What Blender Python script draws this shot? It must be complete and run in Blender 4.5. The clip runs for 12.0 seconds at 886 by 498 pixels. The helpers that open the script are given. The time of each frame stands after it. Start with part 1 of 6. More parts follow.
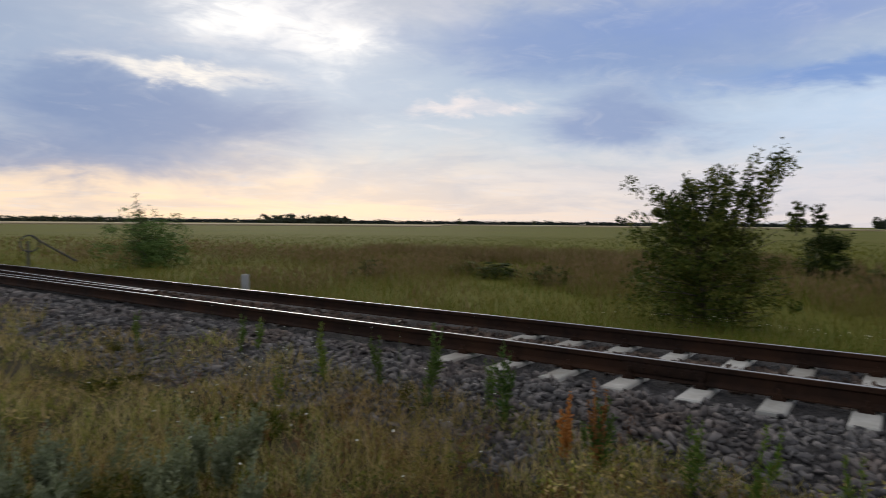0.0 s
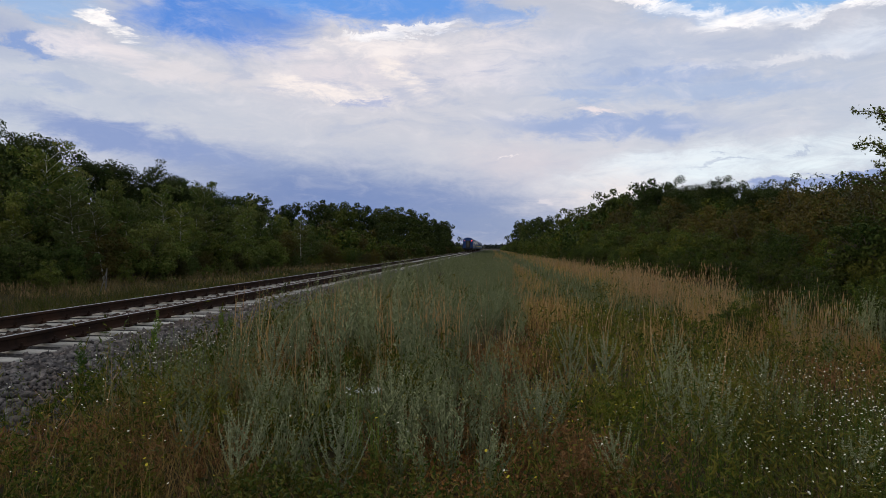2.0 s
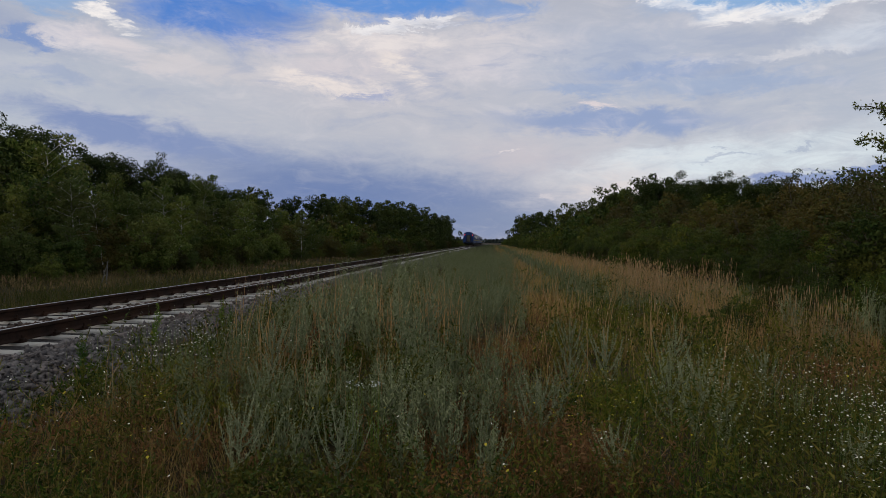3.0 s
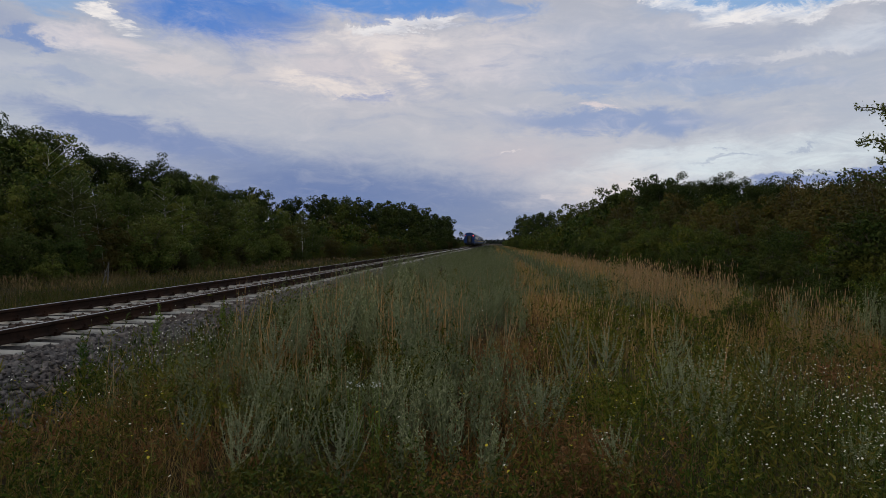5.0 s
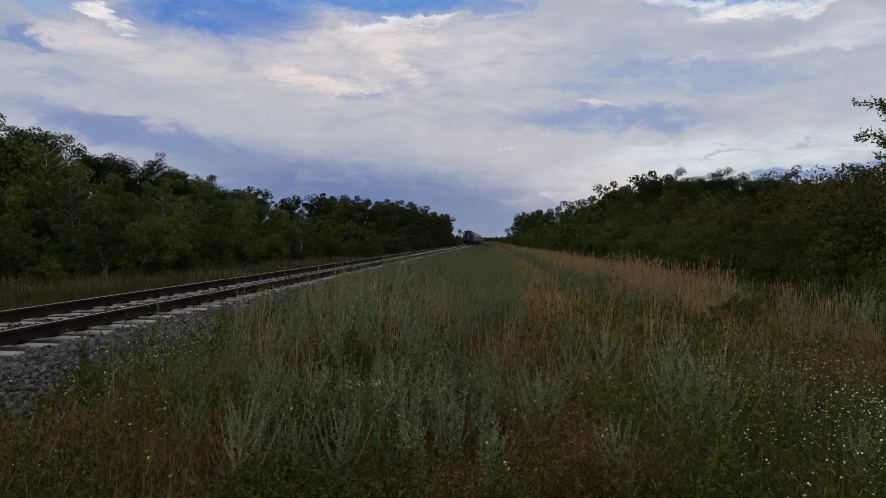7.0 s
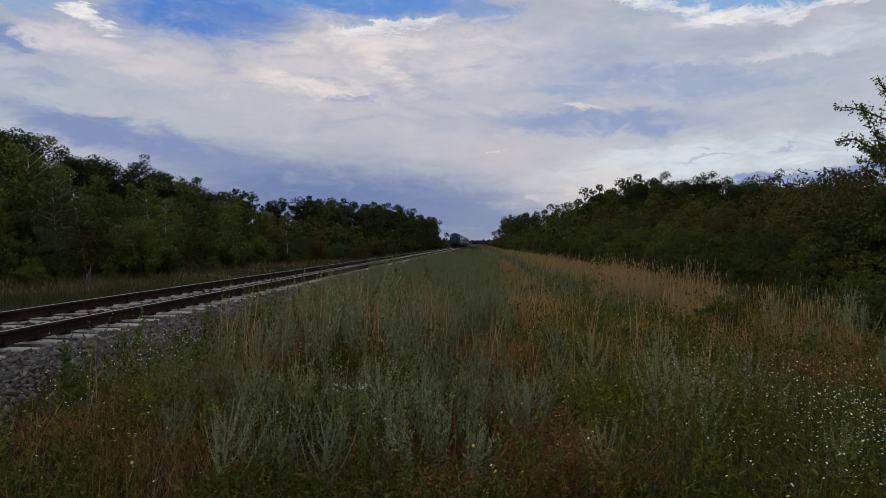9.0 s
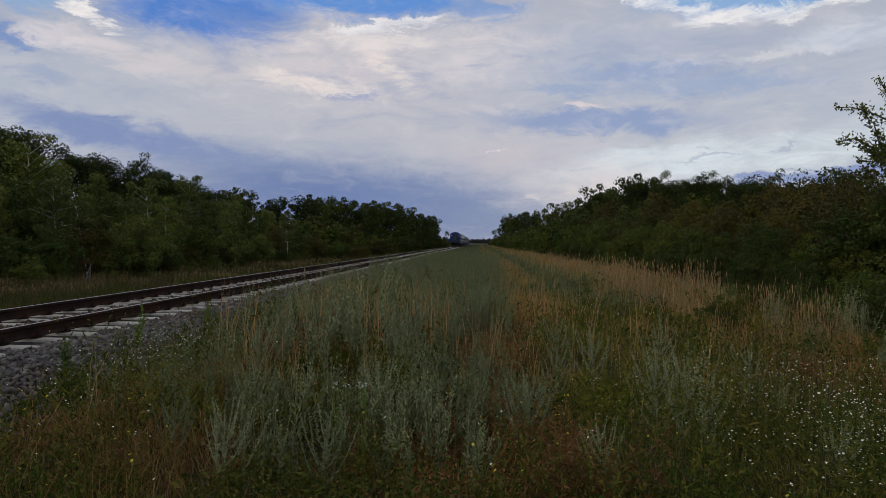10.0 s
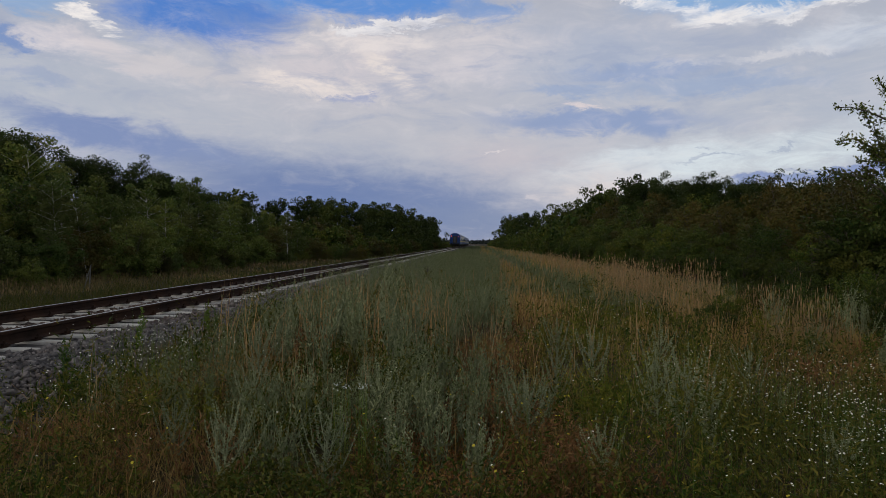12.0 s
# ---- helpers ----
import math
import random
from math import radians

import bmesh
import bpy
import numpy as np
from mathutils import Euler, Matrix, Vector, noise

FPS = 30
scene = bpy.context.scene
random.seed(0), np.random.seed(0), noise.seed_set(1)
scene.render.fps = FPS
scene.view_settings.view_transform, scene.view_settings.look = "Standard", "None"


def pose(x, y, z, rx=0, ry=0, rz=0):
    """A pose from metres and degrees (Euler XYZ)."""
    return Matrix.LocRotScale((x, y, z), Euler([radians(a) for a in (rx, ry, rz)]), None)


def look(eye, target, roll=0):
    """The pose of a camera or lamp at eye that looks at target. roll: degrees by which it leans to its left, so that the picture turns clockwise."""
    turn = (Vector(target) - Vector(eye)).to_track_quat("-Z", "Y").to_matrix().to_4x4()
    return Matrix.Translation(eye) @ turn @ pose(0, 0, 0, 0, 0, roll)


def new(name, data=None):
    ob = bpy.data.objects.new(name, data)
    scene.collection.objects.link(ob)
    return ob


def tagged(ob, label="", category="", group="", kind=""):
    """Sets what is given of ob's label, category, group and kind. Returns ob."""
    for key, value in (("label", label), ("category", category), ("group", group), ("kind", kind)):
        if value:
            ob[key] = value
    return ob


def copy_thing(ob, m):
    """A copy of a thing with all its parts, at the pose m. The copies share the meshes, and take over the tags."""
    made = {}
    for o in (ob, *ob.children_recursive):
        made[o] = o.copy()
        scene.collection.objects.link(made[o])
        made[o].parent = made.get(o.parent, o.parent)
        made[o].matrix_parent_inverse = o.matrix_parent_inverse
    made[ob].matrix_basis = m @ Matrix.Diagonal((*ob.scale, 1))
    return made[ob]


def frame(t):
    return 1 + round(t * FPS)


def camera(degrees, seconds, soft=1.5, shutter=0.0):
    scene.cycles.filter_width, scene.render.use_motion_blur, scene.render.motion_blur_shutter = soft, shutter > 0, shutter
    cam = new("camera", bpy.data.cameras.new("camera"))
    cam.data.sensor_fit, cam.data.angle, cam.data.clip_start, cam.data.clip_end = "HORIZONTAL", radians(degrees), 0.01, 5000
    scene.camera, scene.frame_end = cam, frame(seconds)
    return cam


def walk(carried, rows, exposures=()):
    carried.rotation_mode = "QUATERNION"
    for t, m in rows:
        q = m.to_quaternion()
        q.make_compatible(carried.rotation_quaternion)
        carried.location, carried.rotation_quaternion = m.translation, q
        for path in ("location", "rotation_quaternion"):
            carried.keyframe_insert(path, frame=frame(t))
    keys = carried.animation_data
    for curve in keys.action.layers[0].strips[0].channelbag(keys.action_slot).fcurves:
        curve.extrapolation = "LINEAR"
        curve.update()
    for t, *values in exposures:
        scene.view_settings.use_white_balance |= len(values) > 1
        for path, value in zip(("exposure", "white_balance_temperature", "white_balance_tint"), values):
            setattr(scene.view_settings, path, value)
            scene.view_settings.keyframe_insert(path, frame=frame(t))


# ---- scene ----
# ================= camera =================
# World: the track runs along +y, rail tops at z = 0; the viewer stands still on the verge at x = y = 0.
EYE = (0.0, 0.0, 1.30)
cam = camera(68.14, 12.0, soft=0.7, shutter=0.13)
# seconds, yaw (0 looks along the track), pitch, roll
TURNS = [
    (0.0, 125.87, -2.22, -0.50),
    (0.1, 119.79, -2.32, -0.79),
    (0.2, 113.55, -2.24, -0.80),
    (0.3, 106.96, -2.11, -0.75),
    (0.4, 99.38, -2.00, -1.08),
    (0.5, 93.88, -1.84, -1.39),
    (0.6, 88.56, -1.77, -1.16),
    (0.7, 82.93, -1.72, -1.54),
    (0.8, 77.16, -1.52, -1.68),
    (0.9, 68.26, -1.26, -1.56),
    (1.0, 61.13, -1.23, -1.67),
    (1.1, 54.34, -1.07, -1.92),
    (1.2, 46.39, -0.96, -1.85),
    (1.3, 36.32, -0.60, -2.05),
    (1.4, 26.94, -0.36, -2.00),
    (1.5, 17.11, -0.23, -1.55),
    (1.6, 12.15, 0.07, -1.23),
    (1.7, 8.31, -0.02, -1.21),
    (1.8, 5.29, -0.06, -1.05),
    (1.9, 4.26, -0.14, -1.16),
    (2.0, 4.27, -0.18, -1.25),
    (2.5, 4.39, -0.51, -1.39),
    (3.0, 4.32, -0.68, -1.46),
    (5.0, 4.40, -0.63, -1.52),
    (5.5, 4.45, -0.51, -1.40),
    (6.0, 4.41, -0.59, -1.35),
    (6.5, 4.25, -0.88, -0.86),
    (7.0, 4.30, -0.80, -1.11),
    (9.0, 3.14, -0.53, -1.15),
    (9.5, 3.16, -0.60, -1.14),
    (10.0, 3.15, -0.63, -1.27),
    (10.5, 3.16, -0.57, -1.06),
    (11.0, 3.16, -0.69, -1.14),
    (11.5, 3.13, -0.59, -1.15),
    (12.0, 3.14, -0.54, -1.11),
]
EXPOSURES = [(0.0, 0.15), (0.6, 0.15), (1.2, 0.34), (1.5, 0.35), (2.0, 0.17), (2.5, -0.03), (5.0, -0.14), (12.0, -0.14)]
walk(cam, [(t, pose(*EYE, 90 + p, r, y)) for t, y, p, r in TURNS], EXPOSURES)

# ================= world and sun =================
SUN_AZ, SUN_EL = 138.0, 17.0          # degrees to the left of +y; height over the horizon
world = bpy.data.worlds.new("evening_sky")
scene.world = world
world.use_nodes = True
NT = world.node_tree
NT.nodes.clear()


def lin(r, g, b):
    """sRGB 0..255 to linear."""
    return tuple((c / 255 / 12.92) if c / 255 <= 0.04045 else ((c / 255 + 0.055) / 1.055) ** 2.4 for c in (r, g, b))


def wmath(op, a, b=None, c=None):
    n = NT.nodes.new("ShaderNodeMath")
    n.operation = op
    for i, v in enumerate((a, b, c)):
        if v is None:
            continue
        if isinstance(v, (int, float)):
            n.inputs[i].default_value = v
        else:
            NT.links.new(v, n.inputs[i])
    return n.outputs[0]


def wmix(fac, a, b):
    n = NT.nodes.new("ShaderNodeMix")
    n.data_type = "RGBA"
    for sock, v in ((n.inputs[0], fac), (n.inputs[6], a), (n.inputs[7], b)):
        if isinstance(v, tuple):
            sock.default_value = (*v, 1)
        elif isinstance(v, (int, float)):
            sock.default_value = v
        else:
            NT.links.new(v, sock)
    return n.outputs[2]


def wnoise(vec, scale, detail, rough=0.55, distort=0.0):
    n = NT.nodes.new("ShaderNodeTexNoise")
    n.inputs["Scale"].default_value, n.inputs["Detail"].default_value = scale, detail
    n.inputs["Roughness"].default_value, n.inputs["Distortion"].default_value = rough, distort
    NT.links.new(vec, n.inputs["Vector"])
    return n.outputs["Fac"]


def wvec(x, y, z):
    n = NT.nodes.new("ShaderNodeCombineXYZ")
    for i, v in enumerate((x, y, z)):
        if isinstance(v, (int, float)):
            n.inputs[i].default_value = v
        else:
            NT.links.new(v, n.inputs[i])
    return n.outputs[0]


coord = NT.nodes.new("ShaderNodeTexCoord").outputs["Generated"]
split = NT.nodes.new("ShaderNodeSeparateXYZ")
NT.links.new(coord, split.inputs[0])
DX, DY, DZ = split.outputs
AZ = wmath("MULTIPLY", wmath("ARCTAN2", wmath("MULTIPLY", DX, -1.0), DY), 57.2958)   # -180..180, left positive
EL = wmath("MULTIPLY", wmath("ARCSINE", DZ), 57.2958)
# the cloud deck, seen in perspective
HZ = wmath("ADD", wmath("ABSOLUTE", DZ), 0.09)
deck = wvec(wmath("DIVIDE", DX, HZ), wmath("DIVIDE", DY, HZ), 0.0)
n_big = wnoise(deck, 0.55, 8, 0.58, 0.6)
n_fine = wnoise(deck, 1.7, 9, 0.62, 0.9)
streaks = wvec(wmath("MULTIPLY", AZ, 0.055), wmath("MULTIPLY", EL, 0.17), 3.0)
n_edge = wnoise(streaks, 1.6, 9, 0.62, 0.4)
n_edge2 = wnoise(wvec(wmath("MULTIPLY", EL, 0.15), wmath("MULTIPLY", AZ, 0.06), 9.0), 1.5, 9, 0.62, 0.4)
n_wisp = wnoise(streaks, 4.2, 10, 0.66, 0.8)
AZ2 = wmath("ADD", AZ, wmath("MULTIPLY", wmath("SUBTRACT", n_edge, 0.5), 15.0))
EL2 = wmath("ADD", EL, wmath("MULTIPLY", wmath("SUBTRACT", n_edge2, 0.5), 6.5))


n_torn = wnoise(streaks, 3.1, 10, 0.68, 0.5)
n_torn2 = wnoise(wvec(wmath("MULTIPLY", EL, 0.30), wmath("MULTIPLY", AZ, 0.13), 21.0), 2.0, 10, 0.68, 0.5)
AZ3 = wmath("ADD", AZ, wmath("MULTIPLY", wmath("SUBTRACT", n_torn, 0.5), 9.0))
EL3 = wmath("ADD", EL, wmath("MULTIPLY", wmath("SUBTRACT", n_torn2, 0.5), 3.6))


def blob(az, el, waz, wel, tilt=0.0, hard=1.0, torn=False):
    """A soft-edged cloud mass centred at az, el (degrees); tilt: its rise per degree to the left."""
    A, E = (AZ3, EL3) if torn else (AZ2, EL2)
    u = wmath("MULTIPLY", wmath("SUBTRACT", A, az), 1.0 / waz)
    v = wmath("SUBTRACT", E, el)
    if tilt:
        v = wmath("SUBTRACT", v, wmath("MULTIPLY", wmath("SUBTRACT", A, az), tilt))
    v = wmath("MULTIPLY", v, 1.0 / wel)
    q = wmath("MULTIPLY_ADD", u, u, wmath("MULTIPLY", v, v))
    e = wmath("EXPONENT", wmath("MULTIPLY", q, -1.0))
    if hard != 1.0:
        n = NT.nodes.new("ShaderNodeMapRange")
        n.interpolation_type = "SMOOTHSTEP"
        n.inputs["From Min"].default_value, n.inputs["From Max"].default_value = 0.5 - 0.45 / hard, 0.5 + 0.45 / hard
        NT.links.new(e, n.inputs["Value"])
        e = n.outputs["Result"]
    return e


ramp = NT.nodes.new("ShaderNodeValToRGB")
ramp.color_ramp.interpolation = "EASE"
stops = [(0.0, (220, 213, 216)), (0.05, (208, 211, 222)), (0.10, (190, 203, 217)), (0.2, (177, 192, 212)), (0.35, (182, 188, 202)), (1.0, (196, 195, 194))]
while len(ramp.color_ramp.elements) < len(stops):
    ramp.color_ramp.elements.new(0.5)
for e, (p, c) in zip(ramp.color_ramp.elements, stops):
    e.position, e.color = p, (*lin(*c), 1)
NT.links.new(wmath("MAXIMUM", DZ, 0.0), ramp.inputs[0])
col = ramp.outputs[0]


def smooth(v, lo, hi):
    n = NT.nodes.new("ShaderNodeMapRange")
    n.interpolation_type = "SMOOTHSTEP"
    n.inputs["From Min"].default_value, n.inputs["From Max"].default_value = lo, hi
    NT.links.new(v, n.inputs["Value"])
    return n.outputs["Result"]


# the glow along the horizon on the sunset side
col = wmix(wmath("MULTIPLY", blob(148, 1.5, 36, 4.0), 0.95), col, lin(255, 224, 190))
DARK, MID, LILAC, PALE, WHITE, BLUE = lin(110, 134, 178), lin(152, 168, 195), lin(190, 190, 204), lin(221, 218, 222), lin(252, 244, 234), lin(106, 150, 218)
# large darker and paler sheets of the deck
col = wmix(wmath("MULTIPLY", smooth(n_big, 0.42, 0.66), 0.40), col, MID)
col = wmix(wmath("MULTIPLY", smooth(n_fine, 0.5, 0.75), 0.5), col, PALE)
WISP = wmath("MULTIPLY_ADD", smooth(n_wisp, 0.34, 0.62), 0.55, 0.45)

# the cloud masses that stand out: centre, half widths, tilt, colour, amount, hardness
MASSES = [
    (42, 19.5, 9, 2.5, 0.0, BLUE, 0.5, 1.0), (88, 8.2, 17, 2.6, 0.0, lin(196, 216, 240), 0.85, 1.0), (90, 4.0, 25, 2.6, 0.0, lin(222, 214, 218), 0.7, 1.0),
    (150, 8.6, 14, 4.6, 0.03, DARK, 0.9, 1.2), (158, 4.6, 12, 2.0, 0.0, DARK, 0.7, 1.2), (160, 14.5, 9, 3.0, 0.0, MID, 0.8, 1.0),
    (113, 14.8, 17, 3.6, 0.06, lin(128, 152, 196), 0.9, 1.15), (110, 8.8, 7.5, 2.8, 0.0, lin(138, 156, 194), 0.95, 1.15), (93, 11.3, 13, 1.5, 0.04, lin(112, 146, 204), 0.9, 1.15),
    (100, 16.5, 16, 2.2, 0.0, lin(128, 152, 204), 0.8, 1.0), (78, 11.8, 7, 0.9, 0.0, lin(126, 158, 214), 0.6, 1.0), (55, 14.2, 15, 1.7, -0.03, DARK, 0.85, 1.3),
    (40, 14.6, 8, 2.0, 0.0, lin(134, 156, 200), 0.8, 1.2), (59, 9.3, 8, 0.7, 0.0, lin(236, 226, 232), 0.8, 1.0), (46, 15.9, 4, 0.5, 0.0, WHITE, 0.8, 1.3),
    (66, 10.0, 18, 3.6, 0.0, lin(206, 217, 231), 0.65, 1.0), (62, 5.0, 20, 3.0, 0.0, lin(229, 225, 226), 0.6, 1.0), (68, 17.5, 12, 2.2, 0.0, lin(190, 206, 228), 0.6, 1.0),
    (139, 16.5, 8, 3.4, 0.0, lin(232, 232, 238), 0.7, 1.1), (148, 12.2, 7, 0.8, 0.0, WHITE, 0.9, 1.4), (124, 9.7, 5, 0.7, 0.0, lin(240, 228, 226), 0.8, 1.2),
]
# the view along the track: blue gaps, a bright bank with torn edges, a dark sheet low down
FRONT = [
    (3.4, 11.1, 44.5, 12.74, 0.00, lin(196, 194, 208), 0.80, 1.0),
    (23.6, 17.8, 8.2, 2.74, 0.00, lin(82, 130, 212), 1.00, 1.5),
    (11.6, 20.0, 12.5, 1.79, 0.00, lin(92, 144, 222), 1.00, 1.5),
    (36.1, 16.9, 3.8, 0.98, 0.00, lin(140, 172, 220), 0.80, 1.3),
    (-0.4, 19.3, 3.9, 1.05, 0.00, lin(118, 154, 216), 0.85, 1.5),
    (-21.6, 20.1, 10.9, 2.60, 0.00, lin(122, 170, 228), 0.95, 2.0),
    (36.7, 13.9, 1.6, 0.92, 0.10, lin(122, 148, 205), 0.85, 1.6),
    (35.6, 11.6, 2.8, 0.56, 0.00, lin(160, 172, 206), 0.70, 1.3),
    (30.8, 8.1, 8.1, 1.45, 0.12, lin(124, 142, 194), 0.90, 1.2),
    (24.2, 6.7, 6.9, 1.27, 0.10, lin(142, 156, 200), 0.80, 1.0),
    (14.2, 3.8, 12.3, 2.79, 0.05, lin(102, 122, 176), 0.95, 1.0),
    (5.4, 2.6, 8.4, 2.66, 0.00, lin(108, 128, 180), 0.90, 1.0),
    (-1.1, 1.5, 5.4, 2.17, 0.00, lin(138, 150, 184), 0.80, 1.0),
    (32.3, 6.5, 4.5, 0.68, 0.15, lin(188, 190, 210), 0.70, 1.0),
    (34.1, 14.3, 2.2, 1.18, 0.30, lin(214, 210, 220), 0.90, 1.3),
    (29.7, 14.0, 5.5, 1.07, 0.20, lin(214, 208, 217), 0.85, 1.2),
    (31.4, 16.2, 2.1, 0.68, 0.22, lin(244, 240, 242), 1.00, 2.2),
    (25.2, 13.4, 6.3, 0.86, 0.10, lin(206, 202, 213), 0.80, 1.1),
    (12.5, 14.8, 8.6, 2.62, 0.00, lin(211, 204, 213), 0.85, 1.0),
    (10.1, 16.7, 6.8, 1.07, -0.05, lin(228, 221, 224), 0.90, 1.4),
    (14.3, 13.0, 6.2, 0.74, 0.10, lin(236, 226, 224), 0.80, 1.1),
    (8.2, 18.1, 5.4, 0.44, -0.12, lin(232, 231, 238), 0.95, 2.0),
    (8.1, 14.3, 2.9, 0.86, 0.50, lin(236, 226, 223), 0.80, 1.1),
    (-1.2, 16.8, 5.4, 2.06, 0.00, lin(220, 213, 218), 0.85, 1.1),
    (1.0, 14.8, 4.4, 1.19, 0.00, lin(216, 210, 218), 0.80, 1.1),
    (11.1, 12.2, 1.6, 0.51, -0.15, lin(148, 160, 204), 0.70, 1.1),
    (-11.3, 15.6, 11.5, 3.36, 0.00, lin(178, 186, 212), 0.85, 1.0),
    (-13.1, 14.3, 6.8, 0.80, 0.00, lin(154, 170, 210), 0.90, 1.2),
    (-7.1, 13.1, 4.3, 0.60, 0.05, lin(158, 174, 212), 0.80, 1.3),
    (-18.9, 13.0, 8.5, 0.87, 0.00, lin(160, 175, 210), 0.90, 1.1),
    (-10.0, 10.4, 10.3, 1.11, 0.02, lin(144, 161, 205), 0.95, 1.2),
    (-8.8, 11.8, 1.9, 0.42, 0.00, lin(226, 213, 217), 0.85, 1.5),
    (-15.0, 19.2, 4.0, 0.55, 0.24, lin(250, 247, 249), 0.80, 1.1),
    (-20.4, 18.0, 5.0, 0.49, -0.02, lin(248, 245, 247), 0.80, 1.1),
    (-26.7, 18.0, 4.8, 0.47, -0.12, lin(243, 242, 247), 0.95, 1.1),
    (-10.5, 20.4, 2.8, 0.59, 0.20, lin(238, 234, 239), 0.90, 1.6),
    (-22.9, 14.8, 7.2, 0.37, 0.00, lin(222, 221, 229), 0.50, 1.1),
    (-28.5, 15.6, 4.6, 1.17, 0.00, lin(204, 212, 229), 0.70, 1.1),
    (-14.2, 7.0, 9.4, 1.58, -0.12, lin(209, 220, 233), 0.90, 1.1),
    (-23.1, 7.5, 9.9, 1.65, -0.10, lin(212, 224, 235), 0.90, 1.1),
    (-9.7, 4.9, 5.6, 1.72, -0.10, lin(216, 209, 214), 0.80, 1.0),
    (-2.4, 7.3, 5.4, 2.03, 0.00, lin(203, 195, 208), 0.70, 1.0),
    (-18.6, 7.6, 2.6, 0.18, -0.10, lin(168, 178, 205), 0.70, 1.1),
    (-24.6, 8.0, 1.5, 0.19, -0.10, lin(168, 178, 205), 0.70, 1.1),
    (-25.8, 5.7, 6.8, 0.51, -0.09, lin(136, 151, 199), 0.95, 2.2),
    (-30.5, 6.0, 3.8, 0.45, -0.05, lin(136, 151, 199), 0.90, 2.0),
    (-4.7, 3.9, 0.5, 0.44, 0.00, lin(222, 214, 220), 0.50, 1.1),
    (-1.4, 7.8, 1.5, 0.14, -0.10, lin(230, 222, 226), 0.80, 2.0),
    (12.2, 3.9, 12.9, 2.52, 0.06, lin(110, 130, 182), 0.75, 1.0),
    (2.4, 1.8, 6.4, 1.97, 0.00, lin(128, 143, 184), 0.60, 1.0),
    (28.8, 8.0, 6.8, 0.96, 0.12, lin(128, 145, 194), 0.60, 1.1),
]
for az, el, waz, wel, tilt, colour, amount, hard in MASSES:
    mask = wmath("MULTIPLY", blob(az, el, waz, wel, tilt, min(hard, 1.15)), amount)
    if min(colour) > 0.6:          # bright cloud breaks up into wisps
        mask = wmath("MULTIPLY", mask, WISP)
    col = wmix(mask, col, colour)
for az, el, waz, wel, tilt, colour, amount, hard in FRONT:
    mask = wmath("MULTIPLY", blob(az, el, waz, wel, tilt, hard, True), amount)
    if min(colour) > 0.6:
        mask = wmath("MULTIPLY", mask, WISP)
    col = wmix(mask, col, tuple(c * k for c, k in zip(colour, (1.22, 1.19, 1.12) if min(colour) > 0.6 else (1.12, 1.12, 1.04))))
# mottling of the bank: paler billows and bluer hollows at two sizes
n_mott = wnoise(wvec(wmath("MULTIPLY", AZ, 0.10), wmath("MULTIPLY", EL, 0.26), 5.0), 1.6, 10, 0.64, 0.7)
ALONG = blob(2, 14, 45, 6.5)
col = wmix(wmath("MULTIPLY", wmath("MULTIPLY", smooth(n_mott, 0.50, 0.68), ALONG), 0.42), col, lin(232, 226, 230))
col = wmix(wmath("MULTIPLY", wmath("MULTIPLY", wmath("SUBTRACT", 1.0, smooth(n_mott, 0.34, 0.50)), ALONG), 0.40), col, lin(152, 168, 202))
# the sun's place behind the clouds
col = wmix(wmath("MULTIPLY", wmath("MULTIPLY", blob(142, 16.2, 4.5, 1.6), WISP), 0.95), col, (1.05, 1.03, 1.0))
col = wmix(wmath("MULTIPLY", wmath("MULTIPLY", blob(134.5, 15.2, 2.6, 1.9), WISP), 0.95), col, (1.05, 1.03, 1.0))
# faint darker and lighter streaks over everything
col = wmix(wmath("MULTIPLY", smooth(n_wisp, 0.50, 0.72), 0.10), col, WHITE)
col = wmix(wmath("MULTIPLY", wmath("SUBTRACT", 1.0, smooth(n_wisp, 0.30, 0.48)), 0.10), col, MID)
sky = NT.nodes.new("ShaderNodeTexSky")
sky.sky_type, sky.sun_disc, sky.sun_elevation, sky.sun_rotation = "NISHITA", False, radians(SUN_EL), radians(-SUN_AZ)
clear = NT.nodes.new("ShaderNodeBackground")
clear.inputs["Strength"].default_value = 0.05
NT.links.new(sky.outputs[0], clear.inputs["Color"])
clouds = NT.nodes.new("ShaderNodeBackground")
clouds.inputs["Strength"].default_value = 1.0
NT.links.new(col, clouds.inputs["Color"])
mixer = NT.nodes.new("ShaderNodeMixShader")
mixer.inputs[0].default_value = 0.92
NT.links.new(clear.outputs[0], mixer.inputs[1])
NT.links.new(clouds.outputs[0], mixer.inputs[2])
out = NT.nodes.new("ShaderNodeOutputWorld")
NT.links.new(mixer.outputs[0], out.inputs["Surface"])

sun = new("sun", bpy.data.lights.new("sun", "SUN"))
sun.data.energy, sun.data.angle, sun.data.color = 0.8, radians(25), (1.0, 0.90, 0.78)
a, e = radians(SUN_AZ), radians(SUN_EL)
sun.matrix_world = look((-math.sin(a) * math.cos(e) * 50, math.cos(a) * math.cos(e) * 50, math.sin(e) * 50 + 5), (0, 0, 5))

# ================= materials =================


def base_material(name):
    m = bpy.data.materials.new(name)
    m.use_nodes = True
    nt = m.node_tree
    b = nt.nodes["Principled BSDF"]
    return m, nt, b


